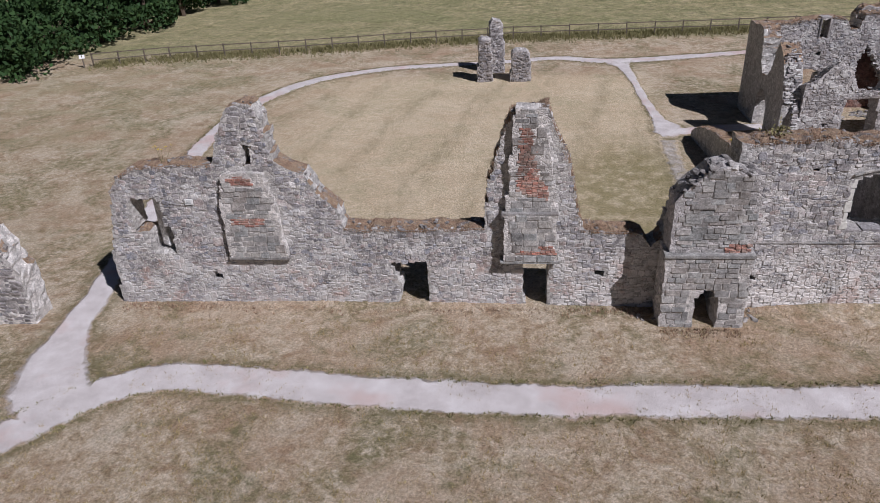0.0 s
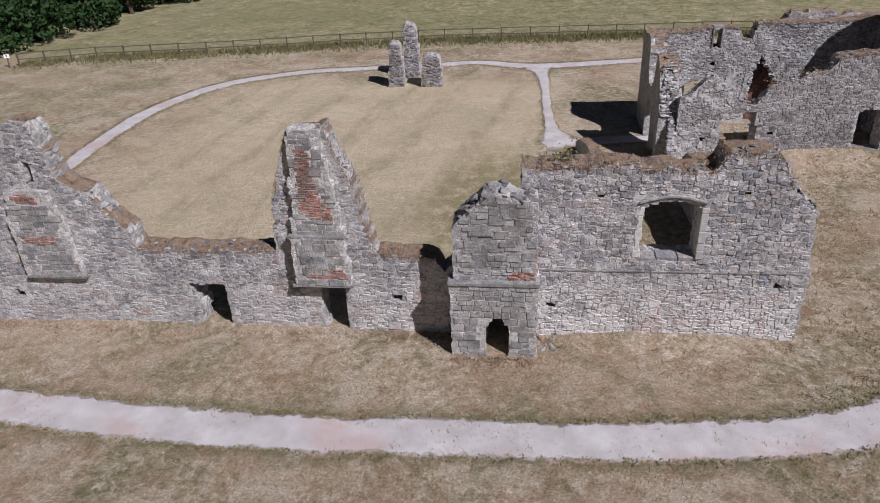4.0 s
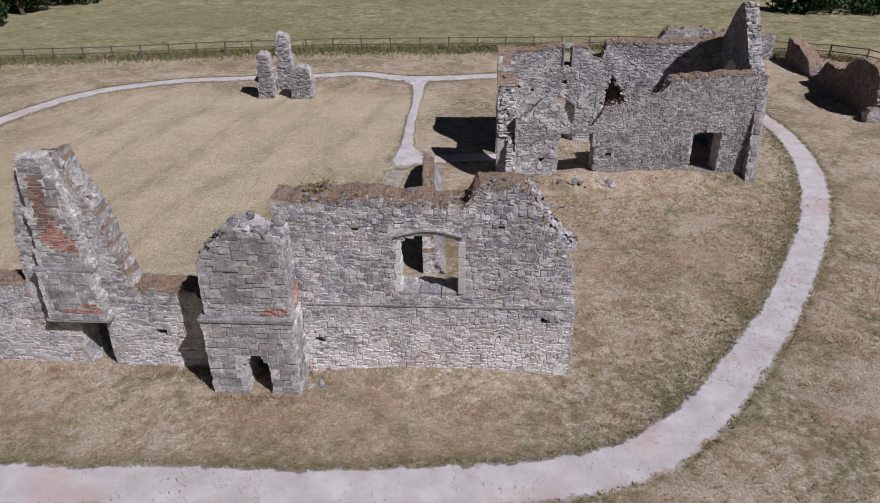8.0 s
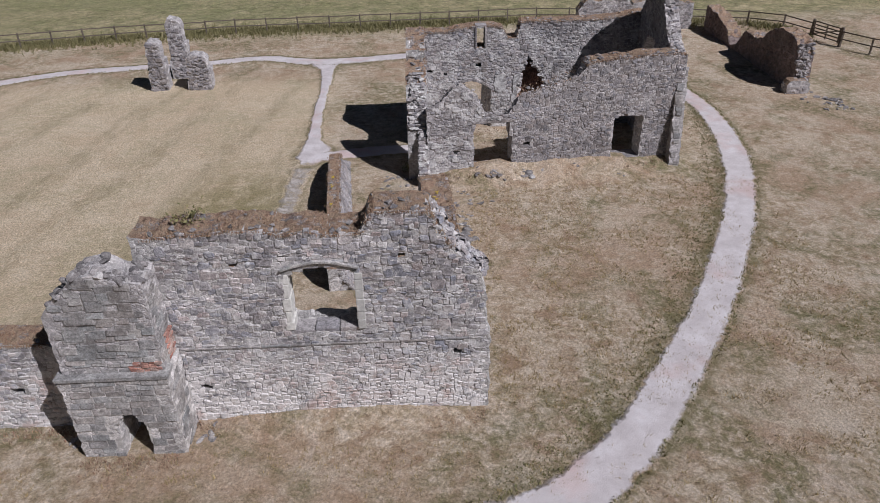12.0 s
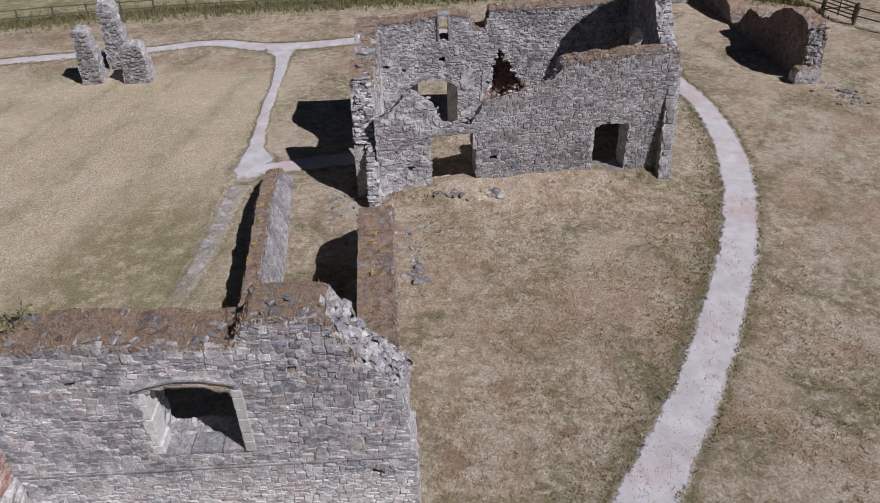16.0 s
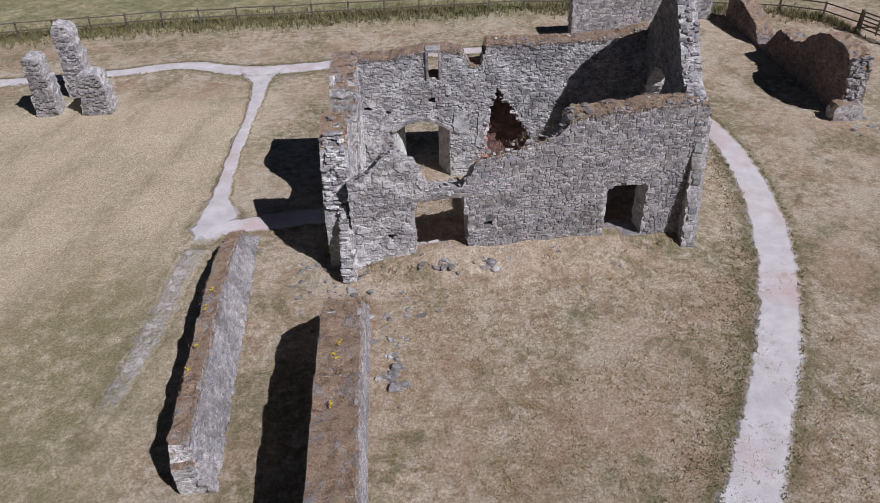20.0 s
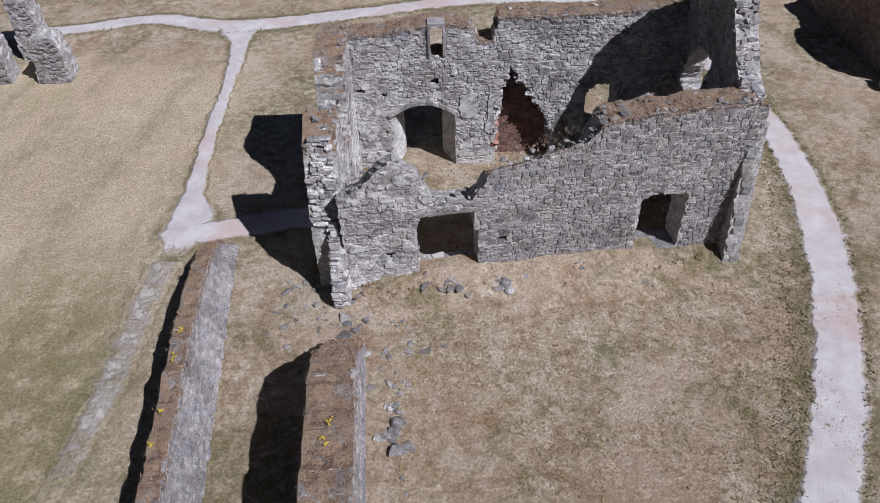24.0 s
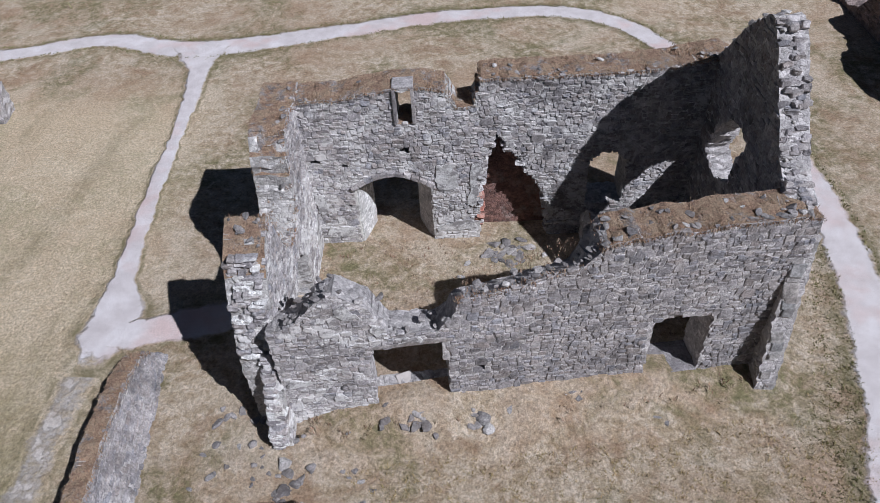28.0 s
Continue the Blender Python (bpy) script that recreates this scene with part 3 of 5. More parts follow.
LOOP = [(-17.2, 11.0, 1.5), (-14.6, 13.6, 1.5), (-12.9, 15.6, 1.5), (-11.4, 17.2, 1.5), (-9.3, 17.8, 1.4), (-4.6, 17.45, 1.5), (0.2, 17.25, 1.45), (4.8, 17.4, 1.45), (9.3, 17.55, 1.45), (13.4, 18.0, 1.5), (16.2, 18.7, 1.55), (18.3, 20.15, 1.5), (20.2, 22.4, 1.45), (22.8, 26.1, 1.35), (24.8, 29.6, 1.35), (26.7, 33.4, 1.35), (28.2, 37.6, 1.35), (28.9, 41.2, 1.25), (29.1, 44.8, 1.15), (28.5, 49.0, 1.1), (26.9, 52.9, 1.0), (25.2, 55.6, 1.1), (22.6, 56.9, 1.1), (18.0, 56.9, 1.2), (13.5, 56.0, 1.3), (7.4, 55.0, 1.5), (3.3, 56.2, 1.2), (-0.2, 55.4, 1.15), (-5.2, 54.7, 1.15), (-9.7, 53.7, 1.2), (-14.2, 50.7, 1.3), (-16.7, 45.0, 1.3), (-17.0, 38.0, 1.1), (-16.2, 31.0, 1.0), (-15.3, 26.5, 1.0)]
ribbon("path", LOOP, 0.030, gravel, "pale pinkish gravel footpath round the ruins", 1.0)
ribbon("path", [(-15.6, 27.6, 0.9), (-15.1, 25.0, 1.0), (-14.6, 22.2, 1.1), (-14.3, 20.0, 1.4), (-13.9, 18.4, 2.0), (-13.2, 17.0, 2.6), (-12.4, 16.2, 2.2)], 0.035, gravel, "pale gravel path branching past the wall end", 5.0)
ribbon("path", [(7.6, 55.3, 3.0), (7.7, 54.2, 1.7), (7.9, 53.0, 0.9), (8.1, 50, 0.62), (8.15, 46.2, 0.58), (8.35, 42.0, 0.75), (8.6, 40.3, 1.5), (8.55, 39.3, 1.7), (8.45, 38.1, 1.2)], 0.036, gravel, "narrow pale gravel path across the lawn", 2.0, 1.2)
ribbon("path", [(8.45, 39.5, 1.1), (9.6, 39.5, 1.15), (11.4, 39.9, 1.1), (13.6, 40.1, 1.1)], 0.042, gravel, "short gravel spur to the arched doorway", 3.0)
ribbon("path", [(8.55, 38.9, 1.2), (8.25, 37.6, 1.0), (8.15, 35.6, 0.9), (8.05, 33.4, 0.95), (7.8, 31.2, 0.9), (7.4, 29.0, 0.8)], 0.022, worn, "worn bare trail in the grass beside the wall", 4.0, 3.0)


# ---- the front range: long ruined wall with chimneys ----
rng = random.Random(7)
protos_rubble = stone_meshes(14, rng, "stone", stone_grey)
protos_hall = stone_meshes(14, rng, "stone", stone_hall)
protos_limed = stone_meshes(14, rng, "stone", stone_limed)
protos_red = stone_meshes(8, rng, "stone", stone_red)
protos_ashlar = stone_meshes(8, rng, "stone", stone_ashlar, 0.06, 0.02)
protos_brick = stone_meshes(5, rng, "brick", brick_red, 0.05, 0.02)
protos_white = stone_meshes(14, rng, "stone", plaster_worn_lit)


def turf_heads(ob, low, slope=0.55):
    """Turf on the upward faces of a wall head."""
    me = ob.data
    me.materials.append(turf)
    for p in me.polygons:
        if p.normal.z > slope and p.center.z > low(p.center.x) :
            p.material_index = 1


def head_grass(w, count, seed, parent, s_range=None, tall=(0.02, 0.09)):
    """Rusty grass along the head of a wall."""
    lo, hi = s_range or (w.s0, w.s1)

    def spot(r):
        s = r.uniform(lo, hi)
        d = r.choice((r.uniform(-0.02, 0.14), r.uniform(0.0, w.thick)))
        h = w.head(s)
        if not w.solid(s, h - 0.15):
            return None
        return (s, d, h - 0.03)
    ob = tufts(count, spot, random.Random(seed), tall, rust_grass, "wall_grass", parent, blades=7, wide=0.008, lean=0.9)
    ob["label"] = "rusty dry grass on the wall head"
    return ob


front_range = thing("ruined_range", "long roofless rubble wall with chimney breasts, doorways and a window", "ruin")
FRONT = pose(0, 22.07, 0, 0, 0, 0.7) @ Matrix.Diagonal((1.016, 1.0, 1.012, 1))
heads_a = [(-13.3, 1.2), (-13.0, 3.6), (-12.6, 4.15), (-12.2, 4.75), (-11.7, 5.0), (-10.4, 5.12), (-9.0, 5.15), (-8.9, 5.3), (-8.65, 6.05), (-8.25, 6.85), (-7.8, 7.05), (-7.42, 6.95), (-7.2, 6.5), (-7.1, 5.6), (-7.0, 5.2), (-6.1, 4.75), (-5.75, 4.0), (-5.2, 3.6), (-5.0, 2.9), (-3.8, 2.8), (-2.4, 2.85), (-0.5, 2.85), (-0.42, 4.3), (-0.1, 5.4), (0.3, 6.6), (1.35, 6.82), (1.6, 6.1), (2.0, 5.2), (2.2, 4.4), (2.4, 3.3), (2.55, 2.8), (4.1, 2.72), (4.45, 2.55), (4.6, 2.2), (5.0, 2.6), (5.2, 3.4), (6.9, 3.7), (6.95, 5.6), (9.1, 5.7), (10.8, 5.58), (12.0, 5.5), (12.15, 5.6), (12.35, 6.1), (13.65, 6.05), (13.95, 5.5), (14.3, 4.9), (14.7, 4.45), (15.0, 4.2)]
door_gap = [(-3.62, 1.6), (-3.3, 0.7), (-3.5, -0.4), (-2.4, -0.4), (-2.4, 1.62)]
door_small = [(0.76, -0.4), (0.72, 1.68), (1.55, 1.68), (1.55, -0.4)]
win_gap = arch(10.24, 11.94, 2.76, 4.45, 4.66)
west_gap = [(-12.05, 2.8), (-12.02, 3.9), (-11.5, 4.0), (-11.02, 3.95), (-11.05, 2.95), (-10.82, 2.9), (-10.85, 1.95), (-11.58, 1.92), (-11.6, 2.75)]
holes = [[(3.05, 1.15), (3.05, 1.38), (3.3, 1.36), (3.35, 1.15)], [(-9.7, 0.9), (-9.72, 1.25), (-9.4, 1.2), (-9.45, 0.92)], [(12.93, 4.82), (12.93, 4.98), (13.13, 4.98), (13.13, 4.82)], [(14.2, 1.85), (14.2, 2.02), (14.38, 2.02), (14.36, 1.85)], [(12.1, 0.02), (12.15, 0.25), (12.45, 0.22), (12.5, 0.02)], [(9.0, 4.72), (9.0, 4.86), (9.15, 4.86), (9.15, 4.72)], [(7.75, 1.05), (7.75, 1.22), (7.95, 1.2), (7.95, 1.05)]]
passage = arch(5.9, 6.68, -0.4, 1.0, 1.4)
west = Wall(FRONT, -13.3, 5.0, heads_a, 0.82, [door_gap, door_small, west_gap, [(-7.95, 5.1), (-7.93, 5.75), (-7.63, 5.8), (-7.72, 5.1)]] + holes, seed=2.0, ends=([(-13.2, 0), (-13.05, 2), (-12.6, 4)], None))
west_ob = west.build("wall", front_range, mortar_mid, "pale grey rubble masonry wall")
east = Wall(FRONT, 5.0, 15.1, heads_a, 1.02, [win_gap, passage] + holes, seed=3.0, ends=(None, [(15.08, 0), (15.05, 2.5), (14.9, 4.2), (14.6, 4.7), (14.1, 5.4)]))
east_ob = east.build("wall", front_range, mortar_mid, "pale grey rubble masonry wall with limewashed foot")
turf_heads(west_ob, lambda s: 2.4)
turf_heads(east_ob, lambda s: 4.5 if s < 13.8 else 99.0)
# loose core stones down its broken east shoulder
for k in range(150):
    sx = rng.uniform(13.75, 15.0)
    part("toothing_stone", rng.choice((protos_rubble, protos_hall))[rng.randrange(14)], None, east_ob, "", pose(sx, rng.uniform(0.08, 0.95), lerp(heads_a, sx) - rng.uniform(0.0, 0.12), rng.uniform(-30, 30), rng.uniform(10, 45), rng.uniform(0, 360)) @ Matrix.Diagonal((rng.uniform(0.16, 0.34), 0.2, rng.uniform(0.1, 0.17), 1)))
head_grass(west, 2200, 11, west_ob, (-5.0, 4.2))
head_grass(west, 500, 12, west_ob, (-12.6, -9.0))
head_grass(east, 1300, 13, east_ob, (7.2, 14.2))
head_grass(east, 40, 14, east_ob, (7.2, 9.4), (0.06, 0.17))


def front_zone(s, z):
    """Where the breasts and the buttress cover the face."""
    if -8.9 < s < -6.95 and 1.85 < z < 4.9:
        return False
    if 0.08 < s < 1.75 and 1.85 < z:
        return False
    return not 5.0 < s < 7.35


laid = west.courses(rng, (0.08, 0.165), (0.11, 0.27), zone=front_zone)
lay(west_ob, laid, protos_rubble, rng, stone_grey, lambda s, z: s > -3.9)
laid = east.courses(rng, zone=lambda s, z: front_zone(s, z) and z < 2.36, tall=(0.07, 0.15), wide=(0.1, 0.24))
lay(east_ob, laid, protos_rubble, rng, stone_grey, lambda s, z: s > 10.5 and z < 1.6, 150, proud=0.015, depth=0.12)
laid = east.courses(rng, zone=lambda s, z: front_zone(s, z) and z > 2.42, tall=(0.08, 0.18), wide=(0.12, 0.29), z0=2.45)
lay(east_ob, laid, protos_rubble, rng, stone_grey, lambda s, z: s > 9, 150)


def string_course(s0, s1, z, parent, m):
    s = s0
    while s < s1 - 0.1:
        w = min(rng.uniform(0.5, 0.9), s1 - s)
        part("string_course", block(w - 0.015, 0.16, 0.055, rng, 0.015, 0.008), stone_ashlar, parent, "", m @ pose(s + w / 2, 0.0, z))
        s += w


string_course(7.45, 14.9, 2.36, front_range, FRONT @ pose(0, 0.045, 0))


def breast(m, s0, s1, foot, heads, thick, ends, bands, name, label, seed):
    """A chimney breast of squared stone with brick patches; bands are (s, z) outlines of brick."""
    w = Wall(m, s0, s1, heads, thick, ragged=0.05, seed=seed, foot=foot, ends=ends)
    ob = w.build(name, front_range, mortar_pale, label, rough=0.012)
    is_brick = lambda s, z: any(inside_poly(s, z, b) for b in bands)
    lay(ob, w.courses(rng, (0.12, 0.26), (0.2, 0.5), 0.007, lambda s, z: not is_brick(s, z), foot + 0.06, False), protos_ashlar, rng, stone_ashlar, lambda s, z: True, 150, 0.08, 0.010, sway=0.8)
    lay(ob, w.courses(rng, (0.07, 0.085), (0.18, 0.25), 0.008, is_brick, foot + 0.06, False), protos_brick, rng, brick_red, lambda s, z: True, 140, 0.07, 0.012, "brick", sway=1.5)
    return w, ob


def slab(name, s0, s1, z, d, m, h=0.09):
    part(name, block(s1 - s0, d, h, rng, 0.02, 0.012), stone_ashlar, front_range, "projecting stone ledge", m @ pose((s0 + s1) / 2, d / 2, z))


b1 = FRONT @ pose(0, -0.19, 0)
breast(b1, -8.9, -6.95, 1.88, [(-8.95, 4.75), (-8.5, 4.9), (-7.4, 4.85), (-6.9, 4.6)], 0.22, ([(-8.88, 1.8), (-8.86, 3.9), (-8.7, 4.8)], [(-6.95, 1.8), (-7.1, 3.8), (-7.35, 4.8)]), [[(-8.6, 3.1), (-7.7, 3.0), (-7.5, 3.3), (-8.6, 3.4)], [(-8.5, 4.45), (-7.75, 4.45), (-7.75, 4.75), (-8.5, 4.75)]], "chimney_breast", "corbelled grey stone chimney breast with red brick bands", 21)
slab("corbel", -8.95, -6.9, 1.80, 0.24, b1)
b2 = FRONT @ pose(0, -0.36, 0)
breast(b2, 0.0, 1.8, 1.88, [(0, 3.5), (1.8, 3.5)], 0.4, ([(0.05, 1.8), (0.08, 3.6)], [(1.78, 1.8), (1.72, 3.6)]), [[(0.5, 2.1), (1.7, 2.15), (1.7, 2.4), (1.2, 2.5), (1.2, 2.3), (0.5, 2.3)]], "chimney_breast", "corbelled grey stone chimney breast", 22)
slab("corbel", -0.02, 1.85, 1.79, 0.42, b2)
slab("offset_ledge", 0.03, 1.75, 3.46, 0.36, b2, 0.08)
b3 = FRONT @ pose(0, -0.2, 0)
breast(b3, 0.05, 1.75, 3.5, [(0.0, 6.7), (0.5, 6.82), (1.3, 6.78), (1.8, 6.6)], 0.6, ([(0.14, 3.4), (0.42, 6.9)], [(1.74, 3.4), (1.28, 6.9)]), [[(0.5, 4.2), (1.45, 3.9), (1.45, 4.4), (1.15, 4.7), (1.05, 5.2), (1.0, 6.2), (0.6, 6.25), (0.55, 5.2)]], "chimney_shaft", "tapering stone chimney stack patched with red brick", 23)

# added slab; its pale colour stands for sunlight on the opening's reveal
part("splayed_jamb", block(0.34, 0.5, 1.75, rng, 0.04, 0.03), plaster_worn_lit, front_range, "jamb of the west opening, coloured pale for the sun on its reveal", FRONT @ pose(-11.2, 0.55, 2.1, 0, 0, -18))

# ---- buttress with its low arched passage ----
b4 = FRONT @ pose(0, -1.15, 0)
low = Wall(b4, 4.9, 7.42, [(4.9, 2.5), (7.42, 2.5)], 1.1, [arch(5.9, 6.66, -0.4, 1.0, 1.38)], 0.02, 31)
low_ob = low.build("buttress", front_range, mortar_pale, "stepped squared-stone buttress with a small arched passage", rough=0.012)
lay(low_ob, low.courses(rng, (0.12, 0.26), (0.2, 0.5), 0.007, None, 0.0, False), protos_ashlar, rng, stone_ashlar, lambda s, z: True, 300, 0.1, 0.012, sway=1.0)
slab("offset_ledge", 4.85, 7.46, 2.46, 0.5, FRONT @ pose(0, -1.2, 0), 0.12)
b5 = FRONT @ pose(0, -1.0, 0)
high = Wall(b5, 5.0, 7.36, [(4.95, 4.1), (5.25, 4.55), (5.5, 4.8), (5.9, 5.2), (6.4, 5.3), (6.75, 5.05), (7.36, 4.98)], 0.95, (), 0.07, 32, 2.5, ([(5.05, 2.5), (5.0, 4.2)], None))
high_ob = high.build("buttress_top", front_range, mortar_dark, "ragged upper stage of the buttress", rough=0.012)
lay(high_ob, high.courses(rng, (0.1, 0.24), (0.18, 0.5), 0.008, lambda s, z: not (6.6 < s and z < 2.85), 2.6), protos_ashlar, rng, stone_ashlar, lambda s, z: True, 300, 0.09, 0.016, sway=2.0)
lay(high_ob, high.courses(rng, (0.07, 0.085), (0.18, 0.25), 0.012, lambda s, z: 6.6 < s and z < 2.85, 2.6, False), protos_brick, rng, brick_red, lambda s, z: True, 60, 0.08, 0.02, "brick", sway=1.5)
for ws, m, s0, s1, z1 in ((low_ob, b4, 0.0, 1.05, 2.45), (high_ob, b5, 0.0, 0.9, 4.8)):
    side = Wall(Matrix(), s0, s1, [(s0, z1), (s1, z1)], 0.2, (), 0.02, 40)
    x = 7.42 if ws is low_ob else 7.36
    lay_z = 0.0 if ws is low_ob else 2.6
    for s, z, w, h in side.courses(rng, (0.13, 0.26), (0.25, 0.5), 0.007, None, lay_z, False):
        if z < lay_z:
            continue
        part("quoin", protos_ashlar[rng.randrange(8)], None, ws, "", pose(x, 0, 0, 0, 0, 90) @ pose(s, 0.012, z) @ Matrix.Diagonal((w, 0.08, h, 1)))

for k in range(9):
    for i in range(2):
        part("brick", protos_brick[rng.randrange(5)], None, high_ob, "", pose(7.36, 0, 0, 0, 0, 90) @ pose(0.5 + 0.23 * i + 0.1 * (k % 2), -0.012, 2.62 + 0.08 * k) @ Matrix.Diagonal((0.21, 0.08, 0.068, 1)))

# ---- window in the front range ----
window = new("window_1")
window.matrix_basis = FRONT
tagged(window, "pale dressed-stone window with a flat arched head", "window", kind="structure")
# left jamb takes the brighter stone, as the sunlit side of the opening
for s, lab in ((10.21, "pale toothed jamb, brightened for the sun on it"), (11.96, "chamfered stone jamb")):
    z = 2.84
    while z < 4.42:
        h = min(rng.uniform(0.24, 0.4), 4.48 - z)
        part("jamb", block((0.12 + rng.uniform(0, 0.14)) if s < 11 else 0.2, 0.5, h - 0.01, rng, 0.02, 0.008), dressed if s < 11 else jamb_grey, window, lab, pose(s, 0.24 if s < 11 else 0.2, z))
        z += h
for i in range(7):
    u = (i + 0.5) / 7
    s = 10.18 + 1.8 * u
    part("voussoir", block(0.25, 0.40, 0.10, rng, 0.015, 0.006), stone_ashlar, window, "", pose(s, 0.19, 4.47 + 0.19 * math.sin(math.pi * u), 0, -math.degrees(math.atan(0.2 * math.pi / 1.78 * math.cos(math.pi * u))), 0))
    part("hood_mould", block(0.27, 0.14, 0.06, rng, 0.012, 0.004), stone_ashlar, window, "", pose(s, -0.01, 4.59 + 0.19 * math.sin(math.pi * u), 0, -math.degrees(math.atan(0.2 * math.pi / 1.78 * math.cos(math.pi * u))), 0))
for i in range(3):
    part("sill", block(0.6, 0.5, 0.16 + 0.03 * i, rng, 0.03, 0.014), stone_hall, window, "worn stone sill", pose(10.5 + 0.6 * i, 0.26, 2.66))

# ---- the hall: roofless building with a gable ----
hall = thing("ruined_hall", "roofless rubble-stone hall with a tall surviving gable", "ruin")
HF = Matrix.Translation((16.8, 36.75, 0)) @ pose(0, 0, 0, 0, 0, 5.1) @ Matrix.Translation((-16.8, 0, 0))
heads_f = [(14.0, 3.3), (14.55, 3.55), (15.05, 4.1), (15.5, 4.3), (16.1, 3.8), (16.5, 2.98), (17.45, 2.86), (17.8, 3.3), (17.95, 3.8), (19.3, 4.0), (20.5, 4.35), (20.85, 4.9), (21.4, 5.0), (23.0, 5.08), (24.4, 5.1), (25.3, 5.0)]
gap_f = [(16.05, 0.35), (16.06, 2.56), (17.66, 2.5), (17.68, 0.35)]
door_f = [(22.28, 0.45), (22.22, 2.4), (22.7, 2.52), (23.55, 2.42), (23.57, 0.45)]
holes_f = [[(15.15, 1.15), (15.15, 1.36), (15.38, 1.36), (15.38, 1.15)], [(18.25, 1.4), (18.25, 1.58), (18.48, 1.58), (18.48, 1.4)], [(20.4, 3.0), (20.4, 3.12), (20.52, 3.12), (20.52, 3.0)]]
hall_front = Wall(HF, 14.0, 25.15, heads_f, 0.9, [gap_f, door_f] + holes_f, 0.12, 51, fall=[(14.0, 0.35), (17.5, 0.3), (18.0, 0.6), (20.4, 0.65), (20.9, 0.0)])
hf_ob = hall_front.build("wall", hall, mortar_dark, "grey rubble front wall with a broken head")
turf_heads(hf_ob, lambda s: 2.2 if s > 20.9 else 99.0)
head_grass(hall_front, 900, 52, hf_ob, (20.8, 25.4))
head_grass(hall_front, 150, 53, hf_ob, (17.9, 20.5), (0.03, 0.08))
lay(hf_ob, hall_front.courses(rng, (0.085, 0.17), (0.11, 0.26), zone=lambda s, z: s > 17.6), protos_hall, rng, stone_hall, lambda s, z: z < 2.4, 200)
lay(hf_ob, hall_front.courses(rng, (0.085, 0.17), (0.11, 0.26), zone=lambda s, z: s <= 17.6), protos_limed, rng, stone_limed, lambda s, z: True, 100)

HB = pose(0, 42.72, 0)
heads_b = [(13.2, 4.85), (14.0, 4.82), (15.4, 4.95), (16.4, 5.12), (17.2, 5.15), (17.85, 5.05), (18.1, 4.5), (18.6, 4.6), (18.72, 5.3), (20.7, 5.3), (22.7, 5.32), (23.6, 5.4), (24.6, 5.6), (25.6, 5.2)]
gap_b = arch(15.22, 17.36, -0.3, 1.98, 2.44)
breach = [(18.75, -0.3), (18.68, 1.3), (18.8, 2.7), (19.0, 3.2), (19.18, 3.7), (19.45, 3.2), (19.95, 2.55), (20.4, 1.7), (20.62, 1.2), (20.7, -0.3)]
gap_w = arch(21.66, 22.66, 1.15, 2.6, 2.95)
slit_b = [(16.62, 4.1), (16.62, 5.0), (16.98, 5.0), (16.98, 4.1)]
holes_b = [[(16.6, 3.12), (16.6, 3.38), (16.84, 3.38), (16.84, 3.12)], [(14.15, 2.9), (14.15, 3.1), (14.42, 3.1), (14.42, 2.9)], [(14.95, 2.76), (14.95, 2.9), (15.12, 2.9), (15.12, 2.76)], [(15.0, 1.35), (15.0, 1.45), (15.1, 1.45), (15.1, 1.35)]]
hall_back = Wall(HB, 13.2, 25.15, heads_b, 0.95, [gap_b, breach, gap_w, slit_b] + holes_b, 0.08, 61)
hb_ob = hall_back.build("wall", hall, mortar_mid, "grey rubble back wall with limewash remains and a fireplace breach", 0.085)
turf_heads(hb_ob, lambda s: 3.8)
head_grass(hall_back, 2200, 62, hb_ob, (13.5, 24.5))
lay(hb_ob, hall_back.courses(rng, (0.08, 0.15), (0.11, 0.26)), protos_limed, rng, stone_limed, lambda s, z: 14.2 < s < 18.6)
# the fireplace breach has a dark red-brown brick back
niche = Wall(HB @ pose(0, 0.62, 0), 18.3, 21.0, [(18.3, 3.9), (21.0, 3.9)], 0.3, (), 0.02, 63)
niche_ob = niche.build("fireback", hall, dark_brick, "dark red-brown brick back of the broken fireplace")

HL = pose(14.05, 0, 0, 0, 0, 90)
heads_l = [(35.95, 0.5), (36.25, 1.0), (36.6, 1.8), (36.95, 2.8), (37.25, 3.7), (37.6, 4.3), (38.0, 4.65), (38.5, 4.85), (38.8, 4.3), (39.15, 3.3), (39.6, 2.95), (40.3, 2.9), (40.75, 3.4), (41.0, 4.5), (41.3, 5.05), (43.65, 4.9)]
hall_left = Wall(HL, 36.75, 43.65, heads_l, 0.88, [arch(39.0, 40.7, -0.3, 1.5, 2.15)], 0.10, 71)
hl_ob = hall_left.build("wall", hall, mortar_mid, "broken grey end wall with an arched doorway")
turf_heads(hl_ob, lambda s: 3.9)
head_grass(hall_left, 600, 72, hl_ob, (38.2, 43.4))
lay(hl_ob, hall_left.courses(rng, (0.08, 0.15), (0.1, 0.24)), protos_limed, rng, stone_limed, lambda s, z: s < 39)
